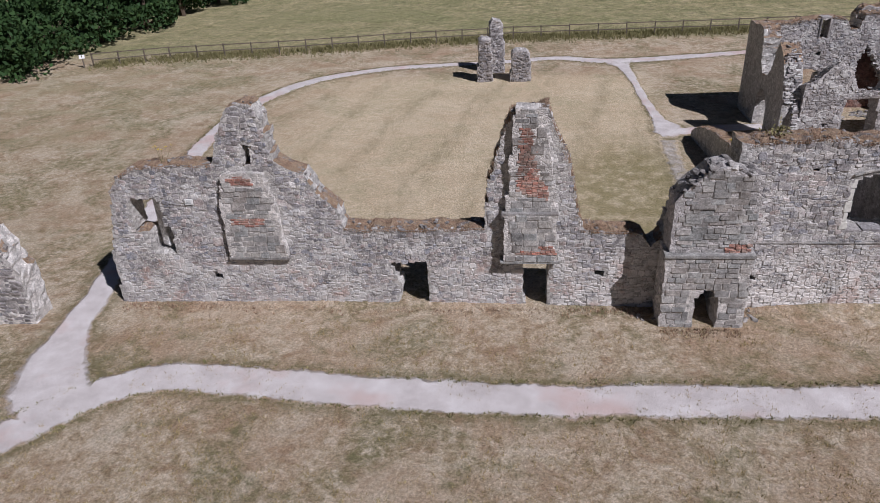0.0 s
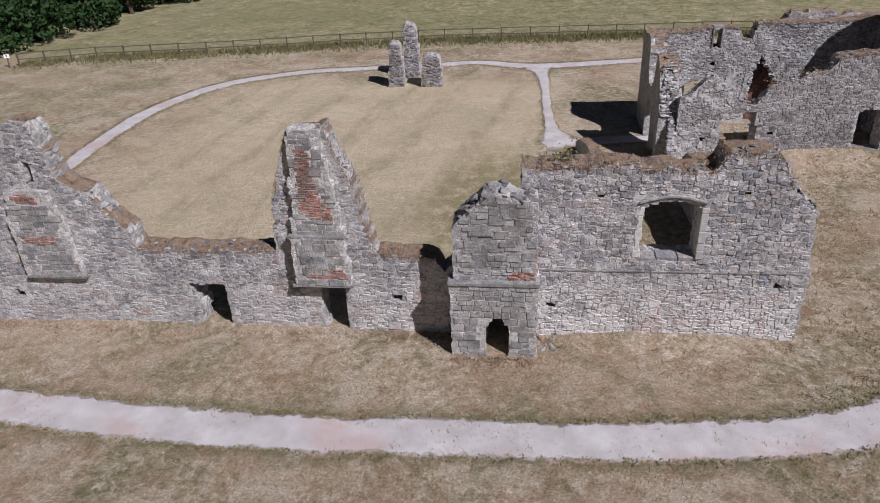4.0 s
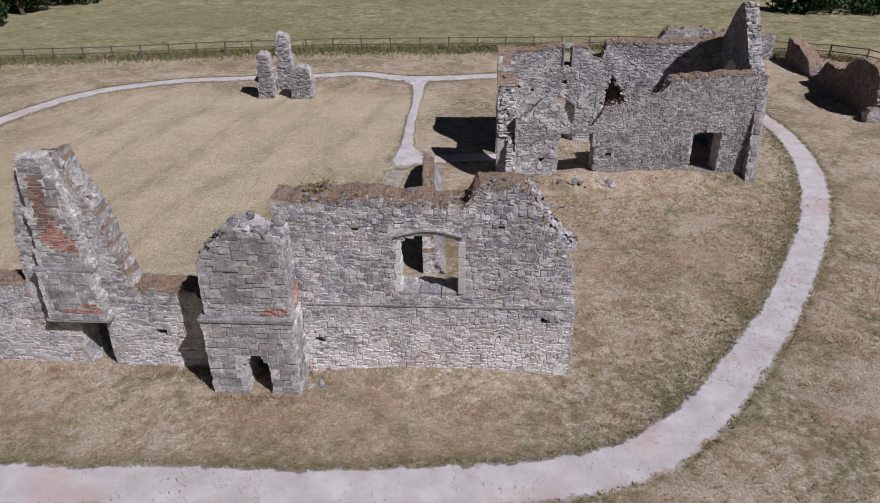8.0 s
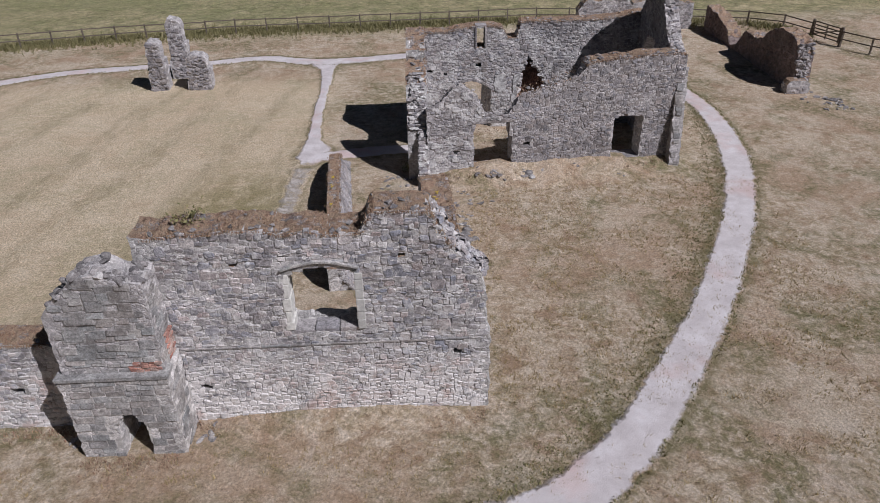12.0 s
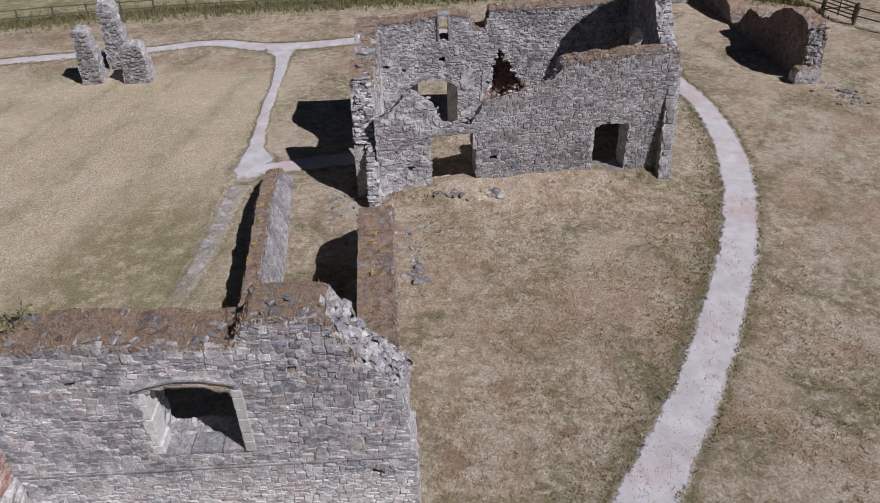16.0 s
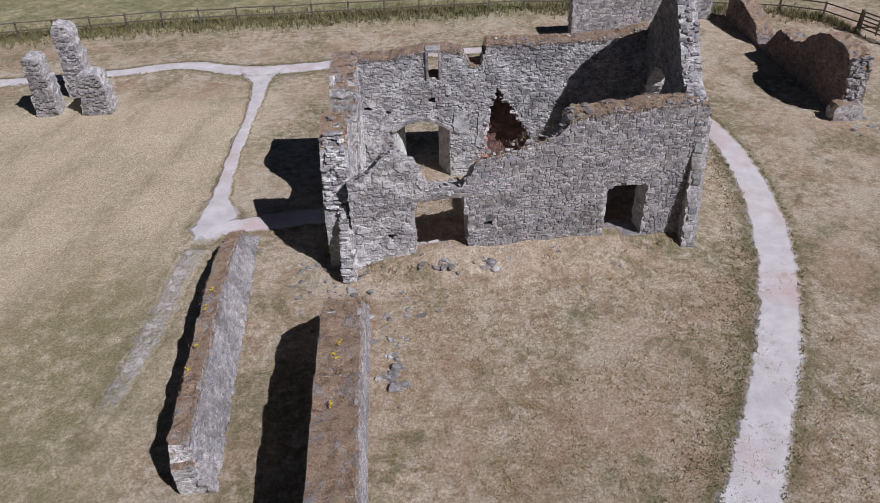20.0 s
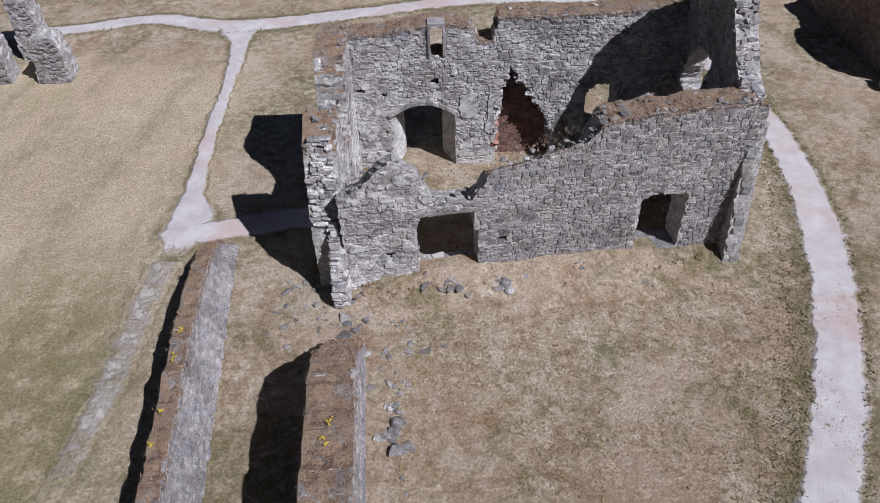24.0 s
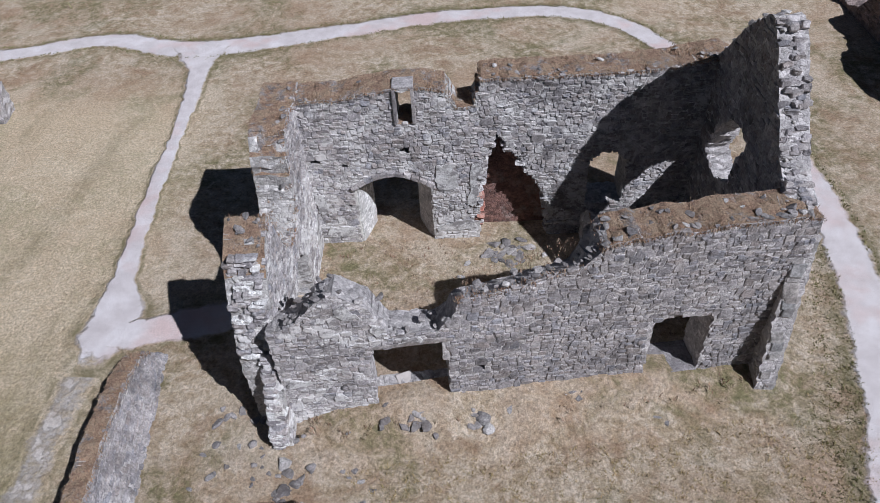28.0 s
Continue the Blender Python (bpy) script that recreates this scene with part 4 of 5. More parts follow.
# the toothed broken end of that wall, its outer leaf fallen away low down
quoin = Wall(HL, 35.95, 36.85, heads_l, 0.42, (), 0.10, 73)
quoin_ob = quoin.build("broken_wall_end", hall, mortar_mid, "lime-crusted broken end of the wall")
lay(quoin_ob, quoin.courses(rng, (0.08, 0.16), (0.14, 0.32)), protos_limed, rng, stone_limed, lambda s, z: True, 40)
for s, z, w, h in [(0.44 + rng.uniform(-0.34, 0.34), 0.08 + 0.1 * k + rng.uniform(-0.03, 0.03), rng.uniform(0.14, 0.32), rng.uniform(0.08, 0.15)) for k in range(45) for _ in (0, 1, 2)]:
    edge = float(np.interp(z, [q[1] for q in heads_l[:6]], [q[0] for q in heads_l[:6]]))
    part("toothing_stone", rng.choice((protos_limed, protos_hall, protos_hall, protos_white))[rng.randrange(14)], None, hl_ob, "", HL.inverted() @ pose(min(13.92, max((13.75 if z < 2.3 else 13.31), 13.17 + s)), edge + 0.02, z, rng.uniform(-14, 14), rng.uniform(-6, 6), rng.uniform(-10, 10)) @ Matrix.Diagonal((w, 0.24, h, 1)))

HG = pose(24.5, 0, 0, 0, 0, -90)
heads_g = [(-43.65, 4.9), (-43.2, 5.2), (-42.4, 6.1), (-41.8, 6.75), (-41.2, 7.3), (-40.7, 7.65), (-40.4, 7.55), (-39.8, 6.85), (-39.2, 6.1), (-38.8, 5.6), (-38.2, 5.2), (-37.6, 5.0), (-37.3, 4.9)]
gap_g = [(-42.25, 3.3), (-41.9, 4.1), (-41.3, 4.8), (-40.7, 4.98), (-40.25, 4.85), (-40.3, 4.5), (-40.55, 4.15), (-40.6, 3.45), (-41.2, 3.1), (-41.8, 3.05)]
gable = Wall(HG, -43.65, -37.85, heads_g, 0.62, [gap_g], 0.14, 81)
hg_ob = gable.build("gable_wall", hall, mortar_dark, "tall jagged stone gable with a broken window")
lay(hg_ob, gable.courses(rng, (0.09, 0.18), (0.13, 0.28)), protos_hall, rng, stone_hall, lambda s, z: z > 5, 200)
# broken stones along the sloping edge of the gable
for k in range(90):
    u = rng.random()
    y = 37.95 + 2.75 * u
    z = float(np.interp(-y, [q[0] for q in heads_g], [q[1] for q in heads_g]))
    part("toothing_stone", protos_hall[rng.randrange(14)], None, hg_ob, "", HG.inverted() @ pose(24.5 + rng.uniform(0.07, 0.55), y - 0.02, z - rng.uniform(0.0, 0.1), rng.uniform(-40, 0), rng.uniform(-12, 12), rng.uniform(-20, 20)) @ Matrix.Diagonal((rng.uniform(0.14, 0.28), 0.2, rng.uniform(0.09, 0.15), 1)))
hbut = Wall(pose(24.8, 36.84, 0, -9.5), 0.0, 0.46, [(0, 4.6), (0.46, 4.5)], 0.7, (), 0.12, 91)
hbut_ob = hbut.build("buttress", hall, mortar_dark, "narrow battered corner buttress of squared stone", rough=0.015)
lay(hbut_ob, hbut.courses(rng, (0.2, 0.34), (0.22, 0.34), 0.012), protos_ashlar, rng, stone_ashlar, lambda s, z: True, 60, 0.09, 0.03)
part("lintel", block(1.9, 0.45, 0.13, rng, 0.03, 0.015), stone_hall, hall, "cracked stone lintel", HF @ pose(16.9, 0.2, 2.5, 0, -1.5, 0))
part("lintel", block(1.55, 0.5, 0.12, rng, 0.03, 0.015), stone_hall, hall, "stone lintel", HF @ pose(22.9, 0.3, 2.42))
for k in range(7):
    part("threshold", block(rng.uniform(0.3, 0.5), rng.uniform(0.3, 0.5), 0.14, rng, 0.04, 0.04), plaster_worn_lit if k % 3 == 0 else flagstone, hall, "pale worn threshold stone", HF @ pose(16.3 + 0.4 * (k % 4), 0.25 + 0.42 * (k // 4), 0.22 + rng.uniform(-0.03, 0.03), rng.uniform(-5, 5), rng.uniform(-5, 5), rng.uniform(-25, 25)))
part("threshold", block(1.26, 0.9, 0.14, rng, 0.03, 0.01), stone_hall, hall, "stone doorstep", HF @ pose(22.92, 0.42, 0.36))
for x in (16.56, 17.04):
    part("slit_jamb", block(0.09, 0.35, 1.0, rng, 0.015, 0.008), stone_hall, hall, "", HB @ pose(x, 0.12, 4.1))
part("slit_lintel", block(0.54, 0.5, 0.07, rng, 0.02, 0.01), stone_hall, hall, "stone cap on the slit", HB @ pose(16.8, 0.25, 5.1))
for i in range(11):
    u = (i + 0.5) / 11
    part("voussoir", block(0.22, 0.3, 0.13, rng, 0.015, 0.01), stone_hall, hall, "", HB @ pose(15.18 + 2.22 * u, 0.05, 1.98 + 0.46 * math.sin(math.pi * u), 0, -math.degrees(math.atan(0.46 * math.pi / 2.22 * math.cos(math.pi * u))), 0))
# only the left jamb is pale: sunlight on that reveal, put into its colour
for z0, z1 in ((0.0, 0.6), (0.6, 1.25), (1.25, 1.95)):
    part("jamb", block(0.1, 0.8, z1 - z0 - 0.01, rng, 0.02, 0.012), dressed, hall, "splayed door jamb, paled for the sun on the left reveal", HB @ pose(15.22, 0.42, z0))


def splay(plan, z1, material, label, m, seed):
    """An upright prism on a plan of x, y points, with a worn surface."""
    bm = bmesh.new()
    n, rows = len(plan), 9
    ring = []
    for k in range(rows + 1):
        z = -0.1 + (z1 + 0.1) * k / rows
        ring.append([bm.verts.new((x + wobble(x, y, z + seed, 3.0, 0.035), y, z)) for x, y in plan])
    for k in range(rows):
        for i in range(n):
            bm.faces.new((ring[k][i], ring[k][(i + 1) % n], ring[k + 1][(i + 1) % n], ring[k + 1][i]))
    bm.faces.new(ring[-1])
    bmesh.ops.recalc_face_normals(bm, faces=bm.faces)
    return part("splayed_jamb", bm, material, hall, label, m)


# left splay whitened as sunlit, right splay left in plain grey core
splay([(15.2, 0.05), (15.3, 0.03), (15.62, 0.92), (15.2, 0.92)], 2.02, plaster_worn_lit, "limewashed splay of the doorway, whitened for the sun on it", HB, 1.0)
splay([(17.38, 0.08), (17.38, 0.92), (16.95, 0.92), (17.2, 0.3)], 2.0, mortar_dark, "rough stone splay of the doorway", HB, 2.0)
for (x0, z0), (x1, z1) in zip(breach[:-1], breach[1:]):
    for k in range(max(2, int(math.hypot(x1 - x0, z1 - z0) / 0.085))):
        u = rng.random()
        x, z = x0 + (x1 - x0) * u, z0 + (z1 - z0) * u
        if z < 0.05:
            continue
        red = x < 19.0 and z < 1.9 and rng.random() < 0.6
        part("brick" if red else "toothing_stone", (protos_brick if red else protos_limed)[rng.randrange(5)], None, hb_ob, "", pose(x + rng.uniform(-0.07, 0.07), rng.uniform(0.02, 0.5), z, rng.uniform(-8, 8), rng.uniform(-12, 12), rng.uniform(-12, 12)) @ Matrix.Diagonal((rng.uniform(0.14, 0.26), 0.22, rng.uniform(0.07, 0.13), 1)))


# ---- earth banked against the walls ----
def bank(m, s0, s1, reach, high, seed, label, blend=3.0):
    """A low slope of turf against the foot of a wall."""
    verts, faces, n = [], [], int((s1 - s0) / 0.3)
    for i in range(n + 1):
        s = s0 + (s1 - s0) * i / n
        fade = min(1.0, blend * min(i, n - i) / n)
        h = high * fade * (1 + wobble(s, seed, 0, 0.7, 0.35))
        w = reach * (1 + wobble(s, seed, 5, 0.5, 0.3))
        for k, (u, v) in enumerate(((-0.3, 1.0), (0.0, 1.0), (0.22, 0.72), (0.5, 0.34), (0.8, 0.08), (1.0, -0.12))):
            verts.append((s, -w * u, h * v + (wobble(s, u * 3, seed, 1.4, 0.05) if 0 < k < 5 else 0.0) - (0.02 if k == 5 else 0)))
        if i:
            faces += [((i - 1) * 6 + k, i * 6 + k, i * 6 + k + 1, (i - 1) * 6 + k + 1) for k in range(5)]
    ob = part("ground_bank", (verts, [f[::-1] for f in faces]), grass_ground, None, "", m)
    return tagged(ob, label, "ground", kind="structure")


bank(HF, 13.9, 26.1, 1.7, 0.54, 5.0, "turfed earth bank along the hall front", 10.0)
bank(FRONT, 7.5, 15.6, 0.9, 0.22, 6.0, "low turf bank along the front range")
bank(FRONT, -13.0, 4.9, 0.7, 0.1, 7.0, "low turf bank along the long wall")

# ---- low walls between the range and the hall ----
def low_wall(name, label, m, s0, s1, heads, thick, seed, core, grass):
    ob = thing(name, label, "wall")
    w = Wall(m, s0, s1, heads, thick, (), 0.15, seed)
    c = w.build("wall", ob, core, "rubble core")
    turf_heads(c, lambda s: 0.3)
    if grass:
        head_grass(w, grass, seed, c, None, (0.02, 0.11))
    lay(c, w.courses(rng, (0.05, 0.12), (0.1, 0.32)), protos_hall, rng, stone_hall, lambda s, z: True, 200)
    return ob, w


low_left, _ = low_wall("low_wall", "chest-high turf-topped rubble wall", pose(10.93, 28.1, 0, 0, 0, 95.0), 0.0, 10.6, [(0, 0.9), (0.35, 1.45), (4, 1.5), (6.8, 1.45), (8.6, 1.2), (9.9, 0.75), (10.6, 0.25)], 0.46, 101, mortar_pale, 1100)
def batter(parent, m, s0, s1, heads, out, seed):
    """A sloping skin of small pale rubble against a low wall."""
    r = random.Random(seed)
    verts, faces, n, rows = [], [], int((s1 - s0) / 0.12), 8
    for i in range(n + 1):
        s = s0 + (s1 - s0) * i / n
        h = lerp(heads, s) - 0.06
        for k in range(rows + 1):
            u = k / rows
            verts.append((s, 0.05 - out * (1 - u) ** 1.2 + wobble(s, u * 3, seed, 2.5, 0.05), -0.05 + (h + 0.05) * u))
    for i in range(n):
        faces += [(i * 9 + k, (i + 1) * 9 + k, (i + 1) * 9 + k + 1, i * 9 + k + 1) for k in range(rows)]
    for i in (0, n):
        foot = len(verts)
        verts.append((verts[i * 9][0], 0.1, -0.05))
        verts.append((verts[i * 9][0], 0.1, verts[i * 9 + rows][2]))
        faces.append(tuple(range(i * 9, i * 9 + 9)) + (foot + 1, foot))
    skin = part("battered_face", (verts, faces), mortar_dark, parent, "sloping face of small pale rubble", m)
    j = Joined()
    shapes = [mesh_arrays(q) for q in protos_ashlar + protos_limed]
    for _ in range(1500):
        s, u = r.uniform(s0, s1), r.random()
        h = lerp(heads, s) - 0.06
        v, f = shapes[r.randrange(len(shapes))]
        w, hh = r.uniform(0.1, 0.3), r.uniform(0.04, 0.09)
        y = 0.05 - out * (1 - u) ** 1.2
        j.add(np.stack([s + v[:, 0] * w, y + v[:, 1] * 0.12 + v[:, 2] * hh * 0.5 + 0.02, (h - 0.05) * u + 0.03 + v[:, 2] * hh], 1), f)
    tagged(part("stone_facing", j.mesh("stone_facing", stone_hall), None, skin), kind="stuff")


LOW_HEADS = [(0, 0.8), (0.35, 1.35), (4, 1.42), (6.8, 1.38), (8.6, 1.12), (9.9, 0.7), (10.6, 0.2)]
batter(low_left, pose(10.93, 28.1, 0, 0, 0, 95.0), 0.0, 10.6, LOW_HEADS, 0.42, 103)
low_wall("low_wall", "tall turf-topped rubble wall joining the range", pose(16.1, 0, 0, 0, 0, 92.6), 23.2, 34.4, [(23.2, 2.6), (26, 2.45), (30, 2.42), (32.2, 2.3), (32.9, 1.7), (33.6, 1.0), (34.4, 0.3)], 1.0, 102, mortar_dark, 1500)


# ---- outlying ruins ----
def pillar(x, y, w, d, h, seed, turn, label):
    """A broken standing pier of rubble."""
    ob = thing("stone_pillar", label, "pillar", pose(x, y, 0, 0, 0, turn), "broken piers beside the path")
    half = w / 2
    wl = Wall(Matrix(), -half, half, [(-half, h * 0.86), (-half * 0.4, h), (half * 0.5, h * 0.97), (half, h * 0.85)], d, (), 0.08, seed, ends=([(-half, 0), (-half * 0.85, h * 0.5), (-half * 0.8, h)], [(half, 0), (half * 0.95, h * 0.5), (half * 0.7, h)]))
    c = wl.build("core", ob, mortar_dark, "", 0.12, 0.06)
    lay(c, wl.courses(rng, (0.07, 0.16), (0.1, 0.28)), protos_hall, rng, stone_hall, lambda s, z: True, 90, 0.12, 0.05)
    return ob


pillar(-1.75, 50.0, 1.05, 1.0, 2.95, 111, 6, "weathered broken rubble pier, leaning top")
pillar(-1.05, 52.3, 1.15, 1.0, 3.65, 112, 6, "tall weathered rubble pier beside the path")
pillar(0.65, 49.95, 1.4, 1.0, 2.1, 113, 4, "short broken rubble pier")


def fragment(label, m, s0, s1, heads, thick, seed, openings=(), ends=(None, None), core=None, stones=200, protos=None, facing=None):
    ob = thing("ruined_wall", label, "ruin")
    w = Wall(m, s0, s1, heads, thick, openings, 0.16, seed, ends=ends)
    c = w.build("wall", ob, core or mortar_dark, "", 0.16, 0.06)
    turf_heads(c, lambda s: 0.6)
    lay(c, w.courses(rng, (0.08, 0.18), (0.14, 0.38)), protos or protos_hall, rng, facing or stone_hall, lambda s, z: True, stones)
    return ob


fragment("pierced rubble wall end beside the path fork", pose(0.8, 20.9, 0, 0, 0, 1.7), -21.5, -16.6, [(-21.5, 3.2), (-18.2, 3.5), (-17.3, 3.5), (-16.95, 2.8), (-16.6, 1.6)], 1.0, 121, [[(-19.1, 1.0), (-19.1, 2.4), (-18.2, 2.5), (-17.9, 1.6), (-18.0, 0.9)]], core=mortar_pale)
RED = pose(34.95, 0, 0, 0, 0, -90)
heads_r = [(-61.0, 1.7), (-59.8, 1.6), (-58.2, 1.35), (-57.4, 1.15), (-56.8, 0.8), (-56.2, 0.15), (-55.2, 0.35), (-54.6, 1.0), (-53.9, 1.65), (-53.2, 1.6), (-52.3, 1.55), (-51.4, 1.7), (-51.0, 2.3), (-50.2, 2.75), (-48.8, 2.95), (-47.6, 2.85), (-47.2, 2.5), (-46.95, 1.9)]
red_wall = fragment("reddish broken wall with one tall block, beyond the hall", RED, -61.0, -46.95, heads_r, 0.95, 122, core=mortar_red, stones=250, protos=protos_red, facing=stone_red)
# rubble of its broken south end, in paler stone for the sun on that face
red_core = [c for c in red_wall.children if c.name.startswith("wall")][0]
for k in range(110):
    z = rng.uniform(0.5, 2.6)
    part("toothing_stone", protos_hall[rng.randrange(14)], None, red_core, "", RED.inverted() @ pose(34.95 + rng.uniform(0.08, 0.87), 46.98 + 0.18 * max(0.0, z - 1.8) + rng.uniform(-0.05, 0.06), z, rng.uniform(-14, 14), rng.uniform(-12, 12), rng.uniform(-16, 16)) @ Matrix.Diagonal((rng.uniform(0.14, 0.28), 0.24, rng.uniform(0.09, 0.18), 1)))
fragment("low squared footing at the broken wall's end", pose(34.45, 46.35, 0), 0.0, 1.3, [(0, 0.55), (0.2, 0.7), (1.1, 0.75), (1.3, 0.6)], 0.65, 126, stones=40)
# stub added and paled to carry the sun patch from the gable hole
fragment("rubble stub against the hall's back wall, paled for sun through the gable", pose(21.6, 42.1, 0), 0.0, 0.55, [(0, 0.75), (0.25, 1.1), (0.55, 0.7)], 0.55, 127, core=mortar_pale, stones=20, protos=protos_limed, facing=stone_limed)
fragment("far standing wall by the fence", pose(0, 57.6, 0, 0, 0, 1), 24.9, 28.7, [(24.9, 2.2), (25.3, 2.8), (28.3, 2.9), (28.7, 2.3)], 1.0, 124, stones=150)
fragment("low far wall by the fence", pose(0, 60.5, 0, 0, 0, 1), 29.5, 34.0, [(29.5, 2.0), (31, 2.2), (34, 1.8)], 0.9, 125, stones=100)


# ---- old plaster and limewash left on the walls ----
def patch(parent, m, outline, seed, material=None, label="flaking white plaster", lift=0.042):
    """A thin ragged skin of plaster on a wall face."""
    r = random.Random(seed)
    ring = []
    for (x0, z0), (x1, z1) in zip(outline, outline[1:] + outline[:1]):
        for k in range(5):
            u = k / 5
            ring.append((x0 + (x1 - x0) * u + r.uniform(-0.05, 0.05), z0 + (z1 - z0) * u + r.uniform(-0.05, 0.05)))
    bm = bmesh.new()
    face = bm.faces.new([bm.verts.new((x, -lift, z)) for x, z in ring])
    out = bmesh.ops.extrude_face_region(bm, geom=[face])
    for v in out["geom"]:
        if isinstance(v, bmesh.types.BMVert):
            v.co.y = 0.02
    bmesh.ops.triangulate(bm, faces=list(bm.faces))
    bmesh.ops.recalc_face_normals(bm, faces=bm.faces)
    return part("plaster_patch", bm, material or plaster, parent, label, m)


for i, o in enumerate(([(17.5, 1.9), (18.05, 1.85), (18.1, 2.4), (17.95, 2.75), (17.5, 2.65)], [(17.45, 0.3), (18.6, 0.4), (18.5, 0.75), (17.9, 0.6), (17.5, 0.5)], [(18.35, 1.3), (18.65, 1.2), (18.62, 2.0), (18.78, 2.8), (18.5, 2.7)], [(14.15, 0.3), (14.9, 0.25), (15.1, 0.6), (14.4, 0.65)], [(14.1, 1.2), (14.4, 1.1), (14.35, 1.9), (14.12, 1.9)])):
    patch(hall, HB, o, 500 + i)
for i, o in enumerate(([(15.4, 3.9), (15.7, 4.0), (15.95, 3.6), (15.6, 3.55)], [(16.15, 3.35), (16.4, 3.1), (16.3, 2.95), (16.1, 3.1)], [(16.7, 2.66), (17.2, 2.64), (17.1, 2.8), (16.75, 2.8)], [(14.1, 1.5), (14.6, 1.55), (14.7, 1.7), (14.2, 1.75)], [(15.1, 0.85), (15.35, 0.85), (15.3, 1.05), (15.1, 1.05)])):
    patch(hall, HF, o, 520 + i, label="pale lime crust on the stones")
for i, o in enumerate(([(36.2, 0.2), (36.6, 0.2), (36.65, 0.55), (36.3, 0.5)], [(41.9, 0.2), (42.5, 0.2), (42.5, 1.4), (42.1, 1.2)])):
    patch(hall, HL, o, 540 + i)


# ---- fence, gate and signs ----
def fence_line(pts):
    """Evenly spaced places along a line of points."""
    out = []
    for (x0, y0), (x1, y1) in zip(pts, pts[1:]):
        n = max(1, round(math.hypot(x1 - x0, y1 - y0) / 2.4))
        out += [(x0 + (x1 - x0) * k / n, y0 + (y1 - y0) * k / n) for k in range(n)]
    return out + [pts[-1]]


def bar(w, d, length, r):
    """A rail along x from 0."""
    bm = block(length, w, d, r, 0.008, 0.006)
    bmesh.ops.translate(bm, verts=bm.verts, vec=(length / 2, 0, -d / 2))
    return bm


fence = thing("fence", "weathered grey wooden post and rail fence in long grass", "fence")
FENCE = [(-33.8, 56.6), (-28.0, 58.3), (-17.0, 60.0), (-8.5, 61.8), (0, 63.1), (9.4, 63.6), (23, 64.4), (33, 63.0), (38.4, 61.6), (40.5, 60.2), (41.4, 57.9)]
posts = fence_line(FENCE)
PAST_GATE = [(42.2, 55.3), (43.2, 53.4), (45.6, 50.2), (50.0, 46.0)]
r3 = random.Random(33)
post_meshes, rail_meshes = [], []
for _ in range(4):
    me = bpy.data.meshes.new("post")
    b = block(0.10, 0.10, 1.25, r3, 0.012, 0.01)
    b.to_mesh(me)
    b.free()
    me.materials.append(wood_grey)
    post_meshes.append(me)
    me = bpy.data.meshes.new("rail")
    b = bar(0.045, 0.075, 1.0, r3)
    b.to_mesh(me)
    b.free()
    me.materials.append(wood_grey)
    rail_meshes.append(me)


def fence_run(line):
    """Posts and two rails along a line of places."""
    for i, (x, y) in enumerate(line):
        part("post", post_meshes[i % 4], None, fence, "", pose(x, y, -0.15, r3.uniform(-2, 2), r3.uniform(-2, 2), r3.uniform(-8, 8)))
        if i + 1 < len(line):
            x1, y1 = line[i + 1]
            length, turn = math.hypot(x1 - x, y1 - y), math.degrees(math.atan2(y1 - y, x1 - x))
            for z in (0.55, 1.02):
                part("rail", rail_meshes[(i + int(z * 3)) % 4], None, fence, "", pose(x, y - 0.07, z + r3.uniform(-0.02, 0.02), 0, 0, turn) @ Matrix.Diagonal((length, 1, 1, 1)))


fence_run(posts)
fence_run(fence_line(PAST_GATE))

gate_ob = thing("field_gate", "dark wooden five-bar field gate", "gate", pose(41.43, 57.78, 0, 0, 0, -73))
for x in (0.0, 2.55):
    part("gate_post", block(0.16, 0.16, 1.4, r3, 0.015, 0.01), wood_grey, gate_ob, "", pose(x, 0, -0.1))
for z in (0.3, 0.52, 0.74, 0.96, 1.18):
    part("gate_bar", bar(0.035, 0.075, 2.36, r3), wood_grey, gate_ob, "", pose(0.1, 0, z))
for x in (0.16, 1.28, 2.4):
    part("upright", block(0.08, 0.05, 1.02, r3, 0.008, 0.004), wood_grey, gate_ob, "", pose(x, -0.05, 0.2))
brace = bar(0.035, 0.07, 2.3, r3)
part("brace", brace, wood_grey, gate_ob, "diagonal brace", pose(0.16, -0.03, 0.34, 0, -17, 0))

notice = thing("notice_board", "small white notice on a short post by the fence", "sign", pose(-34.4, 56.2, 0, 0, 0, 20))
part("post", block(0.09, 0.09, 1.0, r3, 0.01, 0.004), wood_grey, notice)
part("panel", block(0.42, 0.04, 0.3, r3, 0.01, 0.002), white_paint, notice, "plain white panel", pose(0, -0.06, 0.75, -20))

plate = thing("wall_sign", "small white sign fixed to the rubble wall", "sign", FRONT @ pose(-9.95, -0.07, 3.78))
part("panel", block(0.27, 0.03, 0.18, r3, 0.008, 0.002), white_paint, plate, "white enamel panel")
for k in range(3):
    part("print_line", block(0.2 - 0.04 * k, 0.006, 0.016, r3, 0.002, 0.0), mark_grey, plate, "", pose(-0.02, -0.018, 0.045 + 0.042 * k))

# ---- long grass and verges ----
r4 = random.Random(44)


